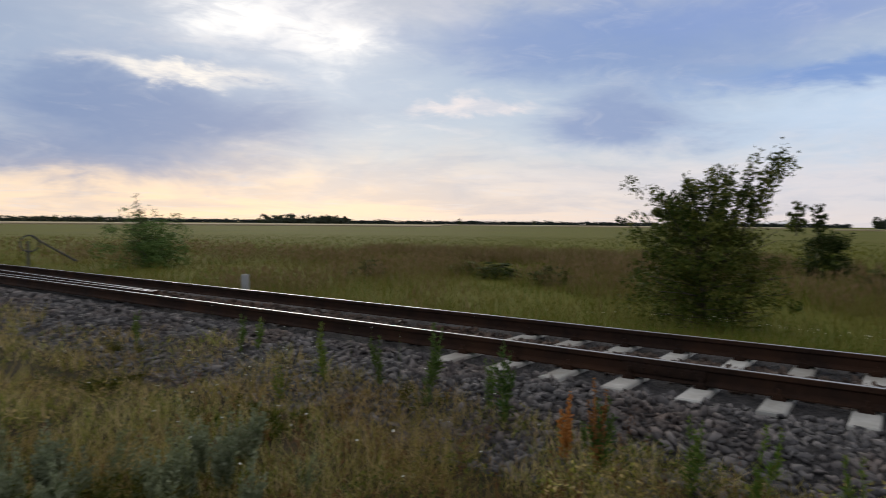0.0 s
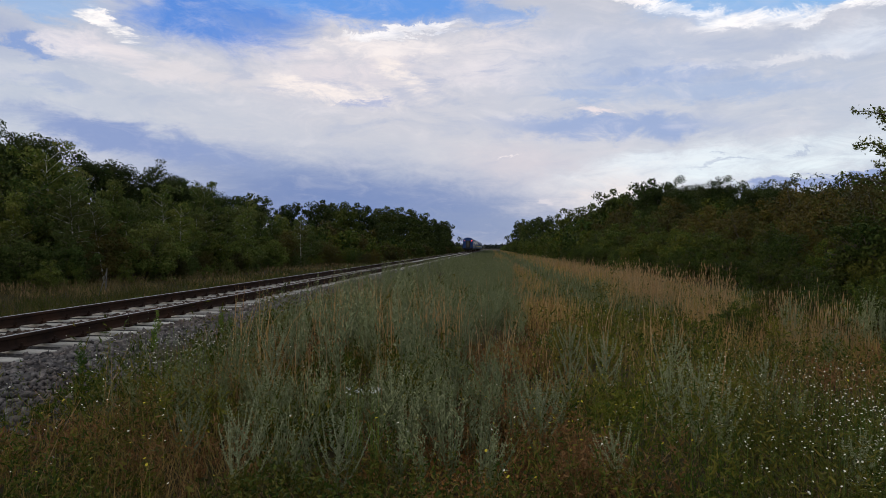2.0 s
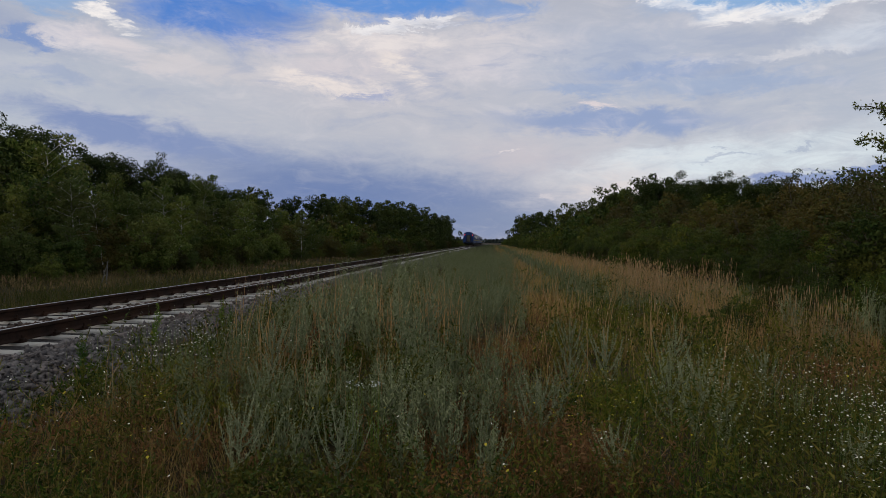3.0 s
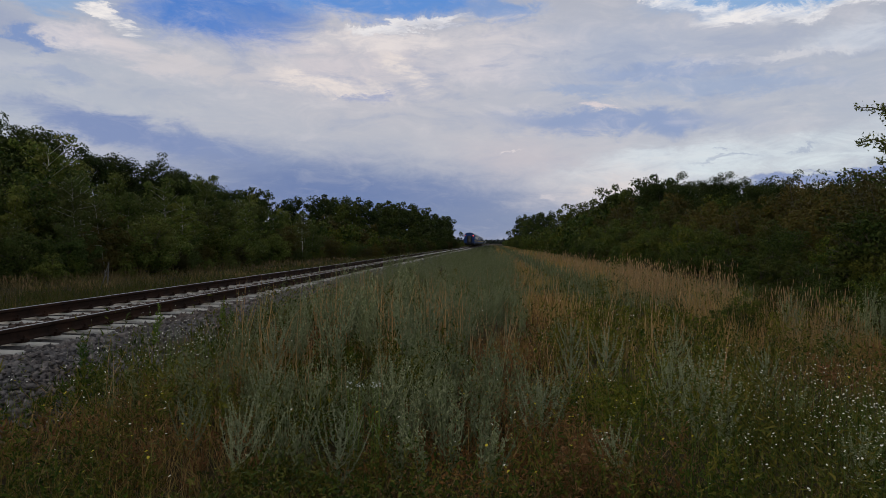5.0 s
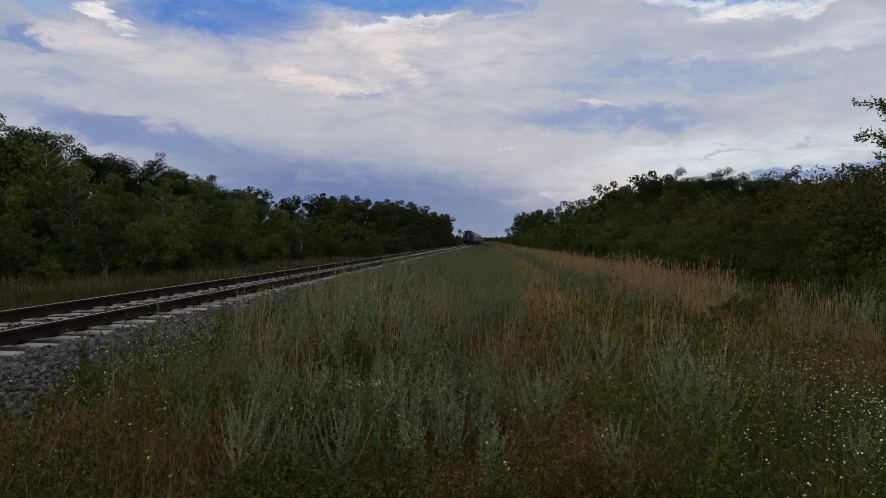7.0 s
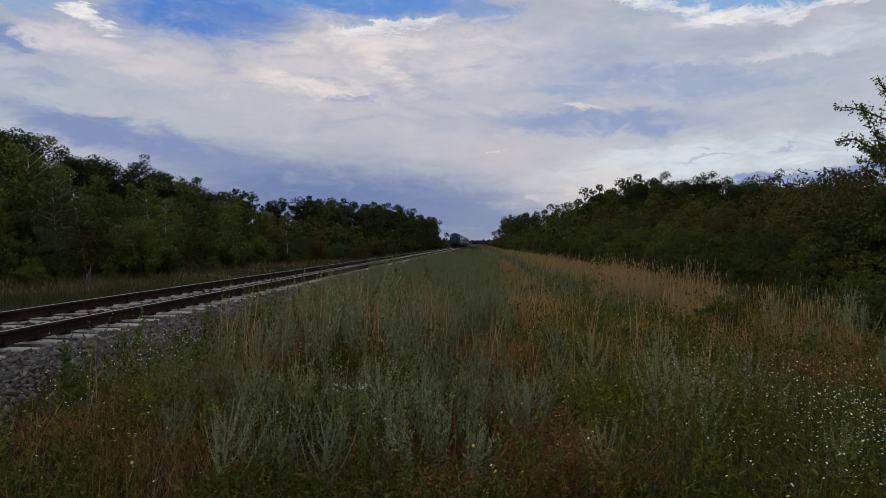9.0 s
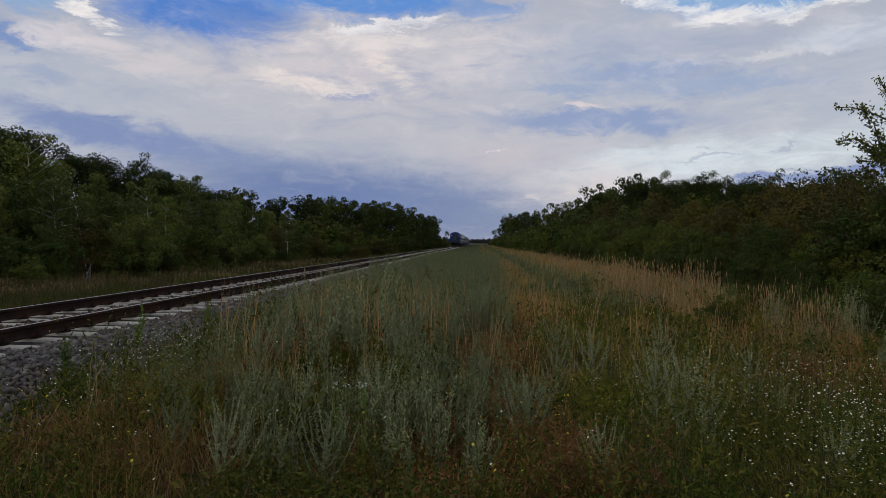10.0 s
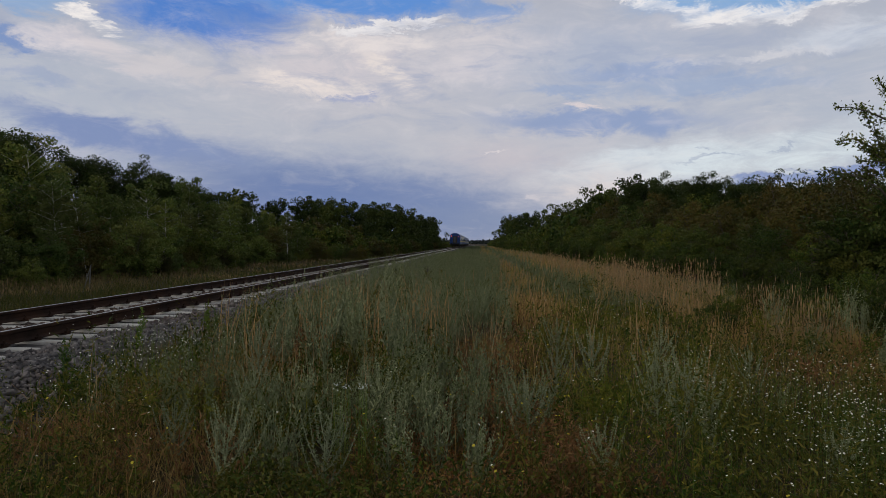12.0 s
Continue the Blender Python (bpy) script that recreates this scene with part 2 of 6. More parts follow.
def ramp_node(nt, fac, colours):
    r = nt.nodes.new("ShaderNodeValToRGB")
    while len(r.color_ramp.elements) < len(colours):
        r.color_ramp.elements.new(0.5)
    for e, (p, c) in zip(r.color_ramp.elements, colours):
        e.position, e.color = p, (*c, 1)
    nt.links.new(fac, r.inputs[0])
    return r.outputs[0]


def noise_node(nt, scale, detail=6, rough=0.6, vec=None, distort=0.0):
    n = nt.nodes.new("ShaderNodeTexNoise")
    n.inputs["Scale"].default_value, n.inputs["Detail"].default_value = scale, detail
    n.inputs["Roughness"].default_value, n.inputs["Distortion"].default_value = rough, distort
    if vec is None:
        vec = nt.nodes.new("ShaderNodeNewGeometry").outputs["Position"]
    nt.links.new(vec, n.inputs["Vector"])
    return n.outputs["Fac"]


def mix_node(nt, fac, a, b, blend="MIX"):
    n = nt.nodes.new("ShaderNodeMix")
    n.data_type, n.blend_type = "RGBA", blend
    for sock, v in ((n.inputs[0], fac), (n.inputs[6], a), (n.inputs[7], b)):
        if isinstance(v, tuple):
            sock.default_value = (*v, 1)
        elif isinstance(v, (int, float)):
            sock.default_value = v
        else:
            nt.links.new(v, sock)
    return n.outputs[2]


def bump(nt, b, fac, strength, distance):
    n = nt.nodes.new("ShaderNodeBump")
    n.inputs["Strength"].default_value, n.inputs["Distance"].default_value = strength, distance
    nt.links.new(fac, n.inputs["Height"])
    nt.links.new(n.outputs[0], b.inputs["Normal"])


def leaf_material(name, colours, rough=0.6, through_light=0.17, patch=0.35, patch_colour=(0.10, 0.075, 0.03), patch_scale=0.6, tones=((0.62, 0.68, 0.66), (1.42, 1.30, 0.92))):
    """Leaves or blades: colour per leaf, patches a metre or more across, tone per plant, a little light let through."""
    m, nt, b = base_material(name)
    island = nt.nodes.new("ShaderNodeNewGeometry").outputs["Random Per Island"]
    k = len(colours)
    c = ramp_node(nt, island, [((i + 0.5) / k, col) for i, col in enumerate(colours)])
    patches = ramp_node(nt, noise_node(nt, patch_scale, 4), [(0.45, (0, 0, 0)), (0.65, (patch, patch, patch))])
    c = mix_node(nt, patches, c, patch_colour)
    rnd = nt.nodes.new("ShaderNodeObjectInfo").outputs["Random"]
    tone = ramp_node(nt, rnd, [(0.0, tones[0]), (0.5, (1, 1, 1)), (1.0, tones[1])])
    c = mix_node(nt, 1.0, c, tone, "MULTIPLY")
    nt.links.new(c, b.inputs["Base Color"])
    b.inputs["Roughness"].default_value = rough
    b.inputs["Specular IOR Level"].default_value = 0.08
    t = nt.nodes.new("ShaderNodeBsdfTranslucent")
    nt.links.new(c, t.inputs["Color"])
    mx = nt.nodes.new("ShaderNodeMixShader")
    mx.inputs[0].default_value = through_light
    nt.links.new(b.outputs[0], mx.inputs[1])
    nt.links.new(t.outputs[0], mx.inputs[2])
    nt.links.new(mx.outputs[0], nt.nodes["Material Output"].inputs["Surface"])
    return m


def solid_material(name, colours, scale, rough=0.8, metal=0.0, bump_scale=40.0, bump_amount=0.3, bump_depth=0.004, stain=None, stain_scale=1.0, per_piece=False):
    """A grainy opaque surface: fine grain, larger stains, fine relief."""
    m, nt, b = base_material(name)
    k = len(colours)
    c = ramp_node(nt, noise_node(nt, scale, 8, 0.65), [(0.3 + 0.4 * i / max(1, k - 1), col) for i, col in enumerate(colours)])
    if stain:
        c = mix_node(nt, ramp_node(nt, noise_node(nt, stain_scale, 5, 0.6), [(0.45, (0, 0, 0)), (0.68, (0.85, 0.85, 0.85))]), c, stain)
    if per_piece:
        g = nt.nodes.new("ShaderNodeNewGeometry").outputs["Random Per Island"] if per_piece == "island" else nt.nodes.new("ShaderNodeObjectInfo").outputs["Random"]
        c = mix_node(nt, 1.0, c, ramp_node(nt, g, [(0.0, (0.80, 0.80, 0.79)), (1.0, (1.15, 1.15, 1.15))] if per_piece == "even" else [(0.0, (0.52, 0.52, 0.54)), (0.6, (1, 1, 1)), (1.0, (1.5, 1.46, 1.42))]), "MULTIPLY")
    nt.links.new(c, b.inputs["Base Color"])
    b.inputs["Roughness"].default_value, b.inputs["Metallic"].default_value = rough, metal
    b.inputs["Specular IOR Level"].default_value = 0.5 if metal else 0.12
    if bump_amount:
        bump(nt, b, noise_node(nt, bump_scale, 6, 0.7), bump_amount, bump_depth)
    return m


# brown soil, darkened: the shadow between plants is part of this colour
M_GROUND = solid_material("soil_with_plant_shade", [(0.022, 0.020, 0.008), (0.042, 0.032, 0.015), (0.028, 0.032, 0.009)], 1.6, 0.95, bump_scale=9, bump_amount=0.6, bump_depth=0.03, stain=(0.052, 0.038, 0.020), stain_scale=0.8)
M_FIELD = solid_material("meadow", [(0.094, 0.108, 0.010), (0.128, 0.124, 0.015), (0.105, 0.112, 0.011)], 0.05, 0.95, bump_scale=1.2, bump_amount=0.5, bump_depth=0.15, stain=(0.120, 0.112, 0.022), stain_scale=0.02)
M_WHEAT = solid_material("ripe_crop", [(0.36, 0.29, 0.17), (0.44, 0.35, 0.22)], 0.02, 0.95, bump_amount=0)
# bed far darker than its stones: shade in the gaps put into the colour
M_BEDSHADE = solid_material("ballast_bed", [(0.026, 0.024, 0.024), (0.060, 0.056, 0.056), (0.115, 0.107, 0.103)], 26, 0.9, bump_scale=22, bump_amount=1.0, bump_depth=0.05)
M_STONE = solid_material("crushed_stone", [(0.094, 0.089, 0.089), (0.190, 0.177, 0.170)], 9, 0.85, bump_scale=60, bump_amount=0.35, bump_depth=0.005, stain=(0.12, 0.090, 0.076), stain_scale=0.9, per_piece="island")
# darker twin of the crushed stone: rust tint plus shade painted into the colour
M_GAPSTONE = solid_material("rust_and_shade_stone", [(0.070, 0.052, 0.042), (0.125, 0.098, 0.082)], 9, 0.9, bump_scale=60, bump_amount=0.35, bump_depth=0.005, stain=(0.085, 0.050, 0.034), stain_scale=0.9, per_piece="island")
M_CONCRETE = solid_material("sleeper_concrete", [(0.40, 0.385, 0.35), (0.54, 0.52, 0.48)], 7, 0.85, bump_scale=55, bump_amount=0.3, bump_depth=0.003, stain=(0.34, 0.31, 0.27), stain_scale=2.2, per_piece="even")
M_RUST = solid_material("rusty_rail", [(0.014, 0.009, 0.007), (0.030, 0.017, 0.012), (0.020, 0.012, 0.009)], 5, 0.9, metal=0.0, bump_scale=70, bump_amount=0.25, bump_depth=0.002, stain=(0.055, 0.026, 0.014), stain_scale=1.4)
M_STEEL = solid_material("worn_steel", [(0.34, 0.33, 0.32), (0.46, 0.45, 0.44)], 14, 0.42, metal=0.8, bump_amount=0.05)
M_BARK = solid_material("grey_bark", [(0.05, 0.042, 0.032), (0.11, 0.095, 0.075)], 12, 0.9, bump_scale=30, bump_amount=0.6, bump_depth=0.02)
M_BIRCHBARK = solid_material("birch_bark", [(0.10, 0.09, 0.08), (0.52, 0.50, 0.46), (0.62, 0.60, 0.56)], 5, 0.8, bump_scale=20, bump_amount=0.3, bump_depth=0.01, stain=(0.06, 0.055, 0.05), stain_scale=3.0)
M_OLDWOOD = solid_material("weathered_wood", [(0.085, 0.082, 0.076), (0.165, 0.158, 0.148)], 10, 0.85, bump_scale=35, bump_amount=0.5, bump_depth=0.008)
M_WHITEPAINT = solid_material("old_white_paint", [(0.33, 0.33, 0.31), (0.44, 0.44, 0.42)], 8, 0.8, bump_scale=40, bump_amount=0.2, stain=(0.25, 0.24, 0.22), stain_scale=4)
M_DARKIRON = solid_material("dark_iron", [(0.05, 0.05, 0.05), (0.10, 0.095, 0.09)], 12, 0.6, metal=0.5, bump_amount=0.2)
M_BLUEPAINT = solid_material("blue_carriage_paint", [(0.010, 0.036, 0.135), (0.014, 0.048, 0.170)], 0.8, 0.4, bump_amount=0.0, stain=(0.03, 0.05, 0.12), stain_scale=0.4)
M_ROOFGREY = solid_material("carriage_roof", [(0.24, 0.25, 0.27), (0.34, 0.35, 0.37)], 0.7, 0.6, bump_amount=0.0)
M_YELLOW = solid_material("yellow_stripe", [(0.55, 0.42, 0.06), (0.62, 0.48, 0.08)], 2, 0.5, bump_amount=0.0)
M_UNDER = solid_material("underframe", [(0.012, 0.012, 0.013), (0.03, 0.028, 0.026)], 3, 0.8, bump_amount=0.0)
m, nt, b = base_material("carriage_glass")
b.inputs["Base Color"].default_value, b.inputs["Roughness"].default_value = (0.02, 0.025, 0.03, 1), 0.12
M_GLASS = m
m, nt, b = base_material("tail_lamp")
b.inputs["Base Color"].default_value = (0.5, 0.02, 0.02, 1)
b.inputs["Emission Color"].default_value, b.inputs["Emission Strength"].default_value = (1.0, 0.08, 0.06, 1), 3.0
M_LAMP = m

G = lambda *c: [tuple(x) for x in c]
L_OAK = leaf_material("oak_leaves", G((0.022, 0.040, 0.008), (0.036, 0.056, 0.012), (0.052, 0.070, 0.016)), patch=0.2)
L_BIRCH = leaf_material("birch_leaves", G((0.054, 0.091, 0.018), (0.088, 0.124, 0.028), (0.128, 0.148, 0.041)), patch=0.4, patch_colour=(0.112, 0.080, 0.027), patch_scale=0.25)
L_WILLOW = leaf_material("willow_leaves", G((0.075, 0.135, 0.032), (0.110, 0.175, 0.046), (0.150, 0.205, 0.062)), patch=0.1)
L_SHRUB = leaf_material("shrub_leaves", G((0.020, 0.043, 0.007), (0.039, 0.067, 0.012), (0.088, 0.108, 0.023)), patch=0.4, patch_colour=(0.080, 0.058, 0.015))
L_RUSSET = leaf_material("russet_leaves", G((0.058, 0.050, 0.013), (0.072, 0.058, 0.016), (0.044, 0.052, 0.012)))
L_BUSH = leaf_material("bush_leaves", G((0.030, 0.052, 0.010), (0.050, 0.074, 0.015), (0.110, 0.120, 0.032)), patch=0.25, patch_colour=(0.13, 0.12, 0.03))
L_GRASS = leaf_material("green_grass", G((0.030, 0.054, 0.007), (0.052, 0.072, 0.010), (0.080, 0.084, 0.016), (0.130, 0.100, 0.032)), patch=0.45, patch_colour=(0.110, 0.068, 0.026))
L_HERB = leaf_material("verge_herbs", G((0.018, 0.038, 0.006), (0.032, 0.056, 0.008), (0.062, 0.078, 0.012), (0.105, 0.100, 0.022)), patch=0.35, patch_colour=(0.085, 0.055, 0.022))
L_FIELD = leaf_material("meadow_grass", G((0.090, 0.130, 0.014), (0.130, 0.158, 0.020), (0.170, 0.168, 0.030), (0.22, 0.175, 0.045)), patch=0.45, patch_colour=(0.230, 0.140, 0.055), patch_scale=0.12)
L_PASTURE = leaf_material("pasture_grass", G((0.110, 0.126, 0.010), (0.145, 0.150, 0.015), (0.180, 0.162, 0.022)), patch=0.5, patch_colour=(0.165, 0.140, 0.030), patch_scale=0.03)
GREYGREEN = ((0.72, 0.74, 0.74), (1.22, 1.20, 1.12))
L_WORMPALE = leaf_material("wormwood_sprays", G((0.140, 0.170, 0.080), (0.195, 0.222, 0.115), (0.270, 0.290, 0.168)), patch=0.25, patch_colour=(0.115, 0.125, 0.045), tones=GREYGREEN)
L_SILVER = leaf_material("silvery_wormwood", G((0.175, 0.205, 0.112), (0.232, 0.260, 0.152), (0.295, 0.318, 0.202)), patch=0.15, patch_colour=(0.13, 0.145, 0.065), tones=GREYGREEN)
L_RUSTY = leaf_material("rusty_herbs", G((0.150, 0.070, 0.030), (0.230, 0.112, 0.046), (0.290, 0.165, 0.070), (0.110, 0.078, 0.024)), patch=0.3, patch_colour=(0.10, 0.062, 0.028))
L_LIME = leaf_material("yellow_green_herbs", G((0.070, 0.088, 0.010), (0.110, 0.122, 0.014), (0.160, 0.150, 0.020)), patch=0.3, patch_colour=(0.12, 0.09, 0.02))
L_GOLD = leaf_material("dry_grass", G((0.37, 0.240, 0.118), (0.45, 0.308, 0.158), (0.30, 0.188, 0.088)), patch=0.5, patch_colour=(0.33, 0.175, 0.085))
L_RED = leaf_material("seeding_grass", G((0.33, 0.200, 0.108), (0.42, 0.275, 0.148), (0.27, 0.180, 0.075), (0.20, 0.175, 0.050)), patch=0.3, patch_colour=(0.16, 0.14, 0.035))
L_ROAD = leaf_material("roadside_grass", G((0.170, 0.200, 0.034), (0.260, 0.258, 0.060), (0.400, 0.335, 0.135), (0.51, 0.40, 0.21)), patch=0.5, patch_colour=(0.35, 0.195, 0.085))
L_TAN = leaf_material("tan_grass", G((0.185, 0.130, 0.058), (0.270, 0.195, 0.090), (0.135, 0.125, 0.038)), patch=0.4, patch_colour=(0.17, 0.098, 0.045))
L_WORM = leaf_material("wormwood", G((0.125, 0.148, 0.064), (0.180, 0.205, 0.098), (0.250, 0.270, 0.148)), patch=0.35, patch_colour=(0.110, 0.115, 0.038), tones=GREYGREEN)
# verge herb colours about doubled: the bare side's brighter exposure painted in
L_BRIGHTHERB = leaf_material("brightened_herbs", G((0.042, 0.076, 0.013), (0.074, 0.110, 0.018), (0.130, 0.145, 0.030), (0.210, 0.185, 0.055)), patch=0.4, patch_colour=(0.19, 0.115, 0.046))
L_WEED = leaf_material("weed_leaves", G((0.060, 0.125, 0.026), (0.090, 0.150, 0.034), (0.130, 0.170, 0.045)), patch=0.2, patch_colour=(0.17, 0.15, 0.03))
L_DOCK = leaf_material("dock_seed", G((0.30, 0.13, 0.045), (0.38, 0.18, 0.065)), patch=0.0)
L_SORREL = leaf_material("sorrel", G((0.22, 0.090, 0.042), (0.28, 0.125, 0.055), (0.17, 0.105, 0.038)), patch=0.0)
L_WHITE = leaf_material("white_petals", G((0.70, 0.70, 0.66), (0.80, 0.80, 0.76)), through_light=0.15, patch=0.0)
L_YELLOW = leaf_material("yellow_petals", G((0.50, 0.40, 0.03), (0.60, 0.48, 0.05)), through_light=0.15, patch=0.0)
# distance haze is mixed into these bluish grey leaf colours
L_HAZEWOOD = leaf_material("far_wood", G((0.030, 0.038, 0.034), (0.045, 0.054, 0.048)), patch=0.0)

# ================= mesh helpers =================


def mesh_np(name, V, F, materials):
    """A mesh from numpy arrays: points, and faces that all have the same number of corners."""
    me = bpy.data.meshes.new(name)
    V, F = np.asarray(V, np.float32), np.asarray(F, np.int32)
    me.vertices.add(len(V))
    me.vertices.foreach_set("co", V.ravel())
    me.loops.add(F.size)
    me.loops.foreach_set("vertex_index", F.ravel())
    me.polygons.add(len(F))
    me.polygons.foreach_set("loop_start", np.arange(len(F), dtype=np.int32) * F.shape[1])
    me.update(calc_edges=True)
    for m in materials if isinstance(materials, (list, tuple)) else [materials]:
        me.materials.append(m)
    return me


def part(name, bm, material, parent, label=""):
    """A bmesh as one mesh object under a thing."""
    me = bpy.data.meshes.new(name)
    bm.to_mesh(me)
    bm.free()
    me.materials.append(material)
    ob = new(name, me)
    ob.parent = parent
    return tagged(ob, label)


def part_mesh(name, me, parent, label=""):
    ob = new(name, me)
    ob.parent = parent
    return tagged(ob, label)


def box(bm, x0, x1, y0, y1, z0, z1, bevel=0.0):
    r = bmesh.ops.create_cube(bm, size=1.0, matrix=Matrix.Translation(((x0 + x1) / 2, (y0 + y1) / 2, (z0 + z1) / 2)) @ Matrix.Diagonal((x1 - x0, y1 - y0, z1 - z0, 1)))
    if bevel:
        edges = list({e for v in r["verts"] for e in v.link_edges})
        bmesh.ops.bevel(bm, geom=edges, offset=bevel, segments=2, affect="EDGES")
    return bm


def boxed(*args, **kw):
    return box(bmesh.new(), *args, **kw)


def tube(points, radii, sides=6):
    """A tapering tube along points: its corners and quads."""
    P, n = np.asarray(points, float), len(points)
    D = np.gradient(P, axis=0)
    D /= np.linalg.norm(D, axis=1, keepdims=True) + 1e-9
    ref = np.where(np.abs(D[:, 2:3]) > 0.9, np.array([[1.0, 0, 0]]), np.array([[0, 0, 1.0]]))
    U = np.cross(D, ref)
    U /= np.linalg.norm(U, axis=1, keepdims=True) + 1e-9
    W = np.cross(D, U)
    ang = np.arange(sides) * 2 * np.pi / sides
    V = P[:, None] + np.asarray(radii)[:, None, None] * (np.cos(ang)[None, :, None] * U[:, None] + np.sin(ang)[None, :, None] * W[:, None])
    i = np.arange(n - 1)[:, None] * sides
    j = np.arange(sides)[None]
    k = (j + 1) % sides
    F = np.stack([i + j, i + k, i + sides + k, i + sides + j], -1).reshape(-1, 4)
    return V.reshape(-1, 3), F


def joined(pieces):
    VV, FF, o = [], [], 0
    for V, F in pieces:
        VV.append(V)
        FF.append(F + o)
        o += len(V)
    return np.concatenate(VV), np.concatenate(FF)


def leaf_quads(rng, C, length, width, hang=0.0):
    """A leaf, a folded diamond of four corners, at each point of C, turned at random."""
    n = len(C)
    u = rng.normal(size=(n, 3))
    u[:, 2] -= hang * 1.5
    u /= np.linalg.norm(u, axis=1, keepdims=True)
    w = np.cross(u, rng.normal(size=(n, 3)))
    w /= np.linalg.norm(w, axis=1, keepdims=True) + 1e-9
    L = length * rng.uniform(0.6, 1.3, (n, 1))
    Wd = width * rng.uniform(0.6, 1.3, (n, 1))
    V = np.stack([C - u * L / 2, C + w * Wd / 2 + u * L * 0.08, C + u * L / 2, C - w * Wd / 2 + u * L * 0.08], 1).reshape(-1, 3)
    F = np.arange(4 * n).reshape(-1, 4)
    return V, F


def leaf_tris(rng, C, length, width, hang=0.0):
    """A pointed leaf of three corners at each point of C, of uneven shape, turned at random."""
    n = len(C)
    u = rng.normal(size=(n, 3))
    u[:, 2] -= hang * 1.5
    u /= np.linalg.norm(u, axis=1, keepdims=True)
    w = np.cross(u, rng.normal(size=(n, 3)))
    w /= np.linalg.norm(w, axis=1, keepdims=True) + 1e-9
    L = length * rng.uniform(0.55, 1.3, (n, 1))
    Wd = width * rng.uniform(0.6, 1.3, (n, 1))
    V = np.stack([C - u * L * 0.5, C + u * L * rng.uniform(0.3, 0.7, (n, 1)) + w * Wd * 0.5, C + u * L * rng.uniform(0.0, 0.5, (n, 1)) - w * Wd * 0.5], 1).reshape(-1, 3)
    return V, np.arange(3 * n).reshape(-1, 3)


def facing_tris(rng, C, N, length, width):
    """Pointed leaves at C that lie across N, with some scatter."""
    n = len(C)
    u = np.cross(N, rng.normal(size=(n, 3)))
    u /= np.linalg.norm(u, axis=1, keepdims=True) + 1e-9
    w = np.cross(N, u)
    L = length * rng.uniform(0.6, 1.35, (n, 1))
    Wd = width * rng.uniform(0.65, 1.35, (n, 1))
    V = np.stack([C - u * L * 0.5, C + u * L * rng.uniform(0.25, 0.65, (n, 1)) + w * Wd * 0.5, C + u * L * rng.uniform(0.0, 0.5, (n, 1)) - w * Wd * 0.5], 1).reshape(-1, 3)
    return V, np.arange(3 * n).reshape(-1, 3)


def blades(rng, XY, Z, height, width, lean=0.35):
    """Grass blades, each a bent, tapering strip of one quad and a tip."""
    n = len(XY)
    az = rng.uniform(0, 2 * np.pi, n)
    side = np.stack([np.cos(az), np.sin(az), np.zeros(n)], 1)
    az2 = rng.uniform(0, 2 * np.pi, n)
    bend = np.stack([np.cos(az2), np.sin(az2), np.zeros(n)], 1) * (np.abs(rng.normal(0, lean, n)))[:, None]
    h = np.asarray(height)[:, None] if np.ndim(height) else height * rng.uniform(0.45, 1.25, (n, 1))
    w = np.asarray(width)[:, None] if np.ndim(width) else width * rng.uniform(0.6, 1.3, (n, 1))
    B = np.column_stack([XY, Z])
    up = np.array([[0, 0, 1.0]])
    mid = B + h * 0.55 * up + bend * h * 0.35
    top = B + h * up * 0.97 + bend * h
    V = np.stack([B - side * w / 2, B + side * w / 2, mid + side * w * 0.38, mid - side * w * 0.38, top + side * w * 0.06, top - side * w * 0.06], 1).reshape(-1, 3)
    i = np.arange(n)[:, None] * 6
    F = np.concatenate([i + np.array([[0, 1, 2, 3]]), i + np.array([[3, 2, 4, 5]])], 0)
    return V, F


# ================= ground =================
TRACK_X = -7.135


def ground_z(x, y):
    """The height of the ground: verge, bank under the track, the lower meadow on the far side, the rise under the thicket."""
    x, y = np.asarray(x, float), np.asarray(y, float)
    z = np.where(x > -4.2, -0.50, -0.62)
    s = np.clip((-x - 9.8) / 3.2, 0, 1)
    z = z - 0.42 * s * s * (3 - 2 * s)
    z = z + np.clip((x - 9) * 0.05, 0, 0.8) * (y > -1e9)
    n = 0.04 * np.sin(x * 1.3 + 0.7 * np.sin(y * 0.9)) * np.cos(y * 1.1 + 0.5 * np.sin(x * 0.6))
    near = np.exp(-(x * x + y * y) / 900.0)
    return z + n * near


def spaced(lim, n, near):
    t = np.linspace(-1, 1, n)
    k = math.asinh(lim / near)
    return np.sinh(t * k) * near


def grid_sheet(name, xs, ys, zf, mat):
    X, Y = np.meshgrid(xs, ys)
    V = np.column_stack([X.ravel(), Y.ravel(), zf(X, Y).ravel()])
    nx = len(xs)
    i = (np.arange(len(ys) - 1)[:, None] * nx + np.arange(nx - 1)[None]).ravel()
    F = np.stack([i, i + 1, i + 1 + nx, i + nx], 1)
    me = mesh_np(name, V, F, mat)
    me.polygons.foreach_set("use_smooth", np.ones(len(F), bool))
    return new(name, me)


xs = np.unique(np.round(np.concatenate([spaced(4600, 160, 3.0), np.arange(-14, 12, 0.4)]), 2))
ys = np.unique(np.round(np.concatenate([spaced(4600, 160, 4.0), np.arange(-10, 20, 0.5)]), 2))
ground = grid_sheet("ground", xs, ys, ground_z, [M_GROUND, M_FIELD])
cent = np.array([p.center[:2] for p in ground.data.polygons])
in_wood = (cent[:, 1] > 12) & (cent[:, 0] > -70)
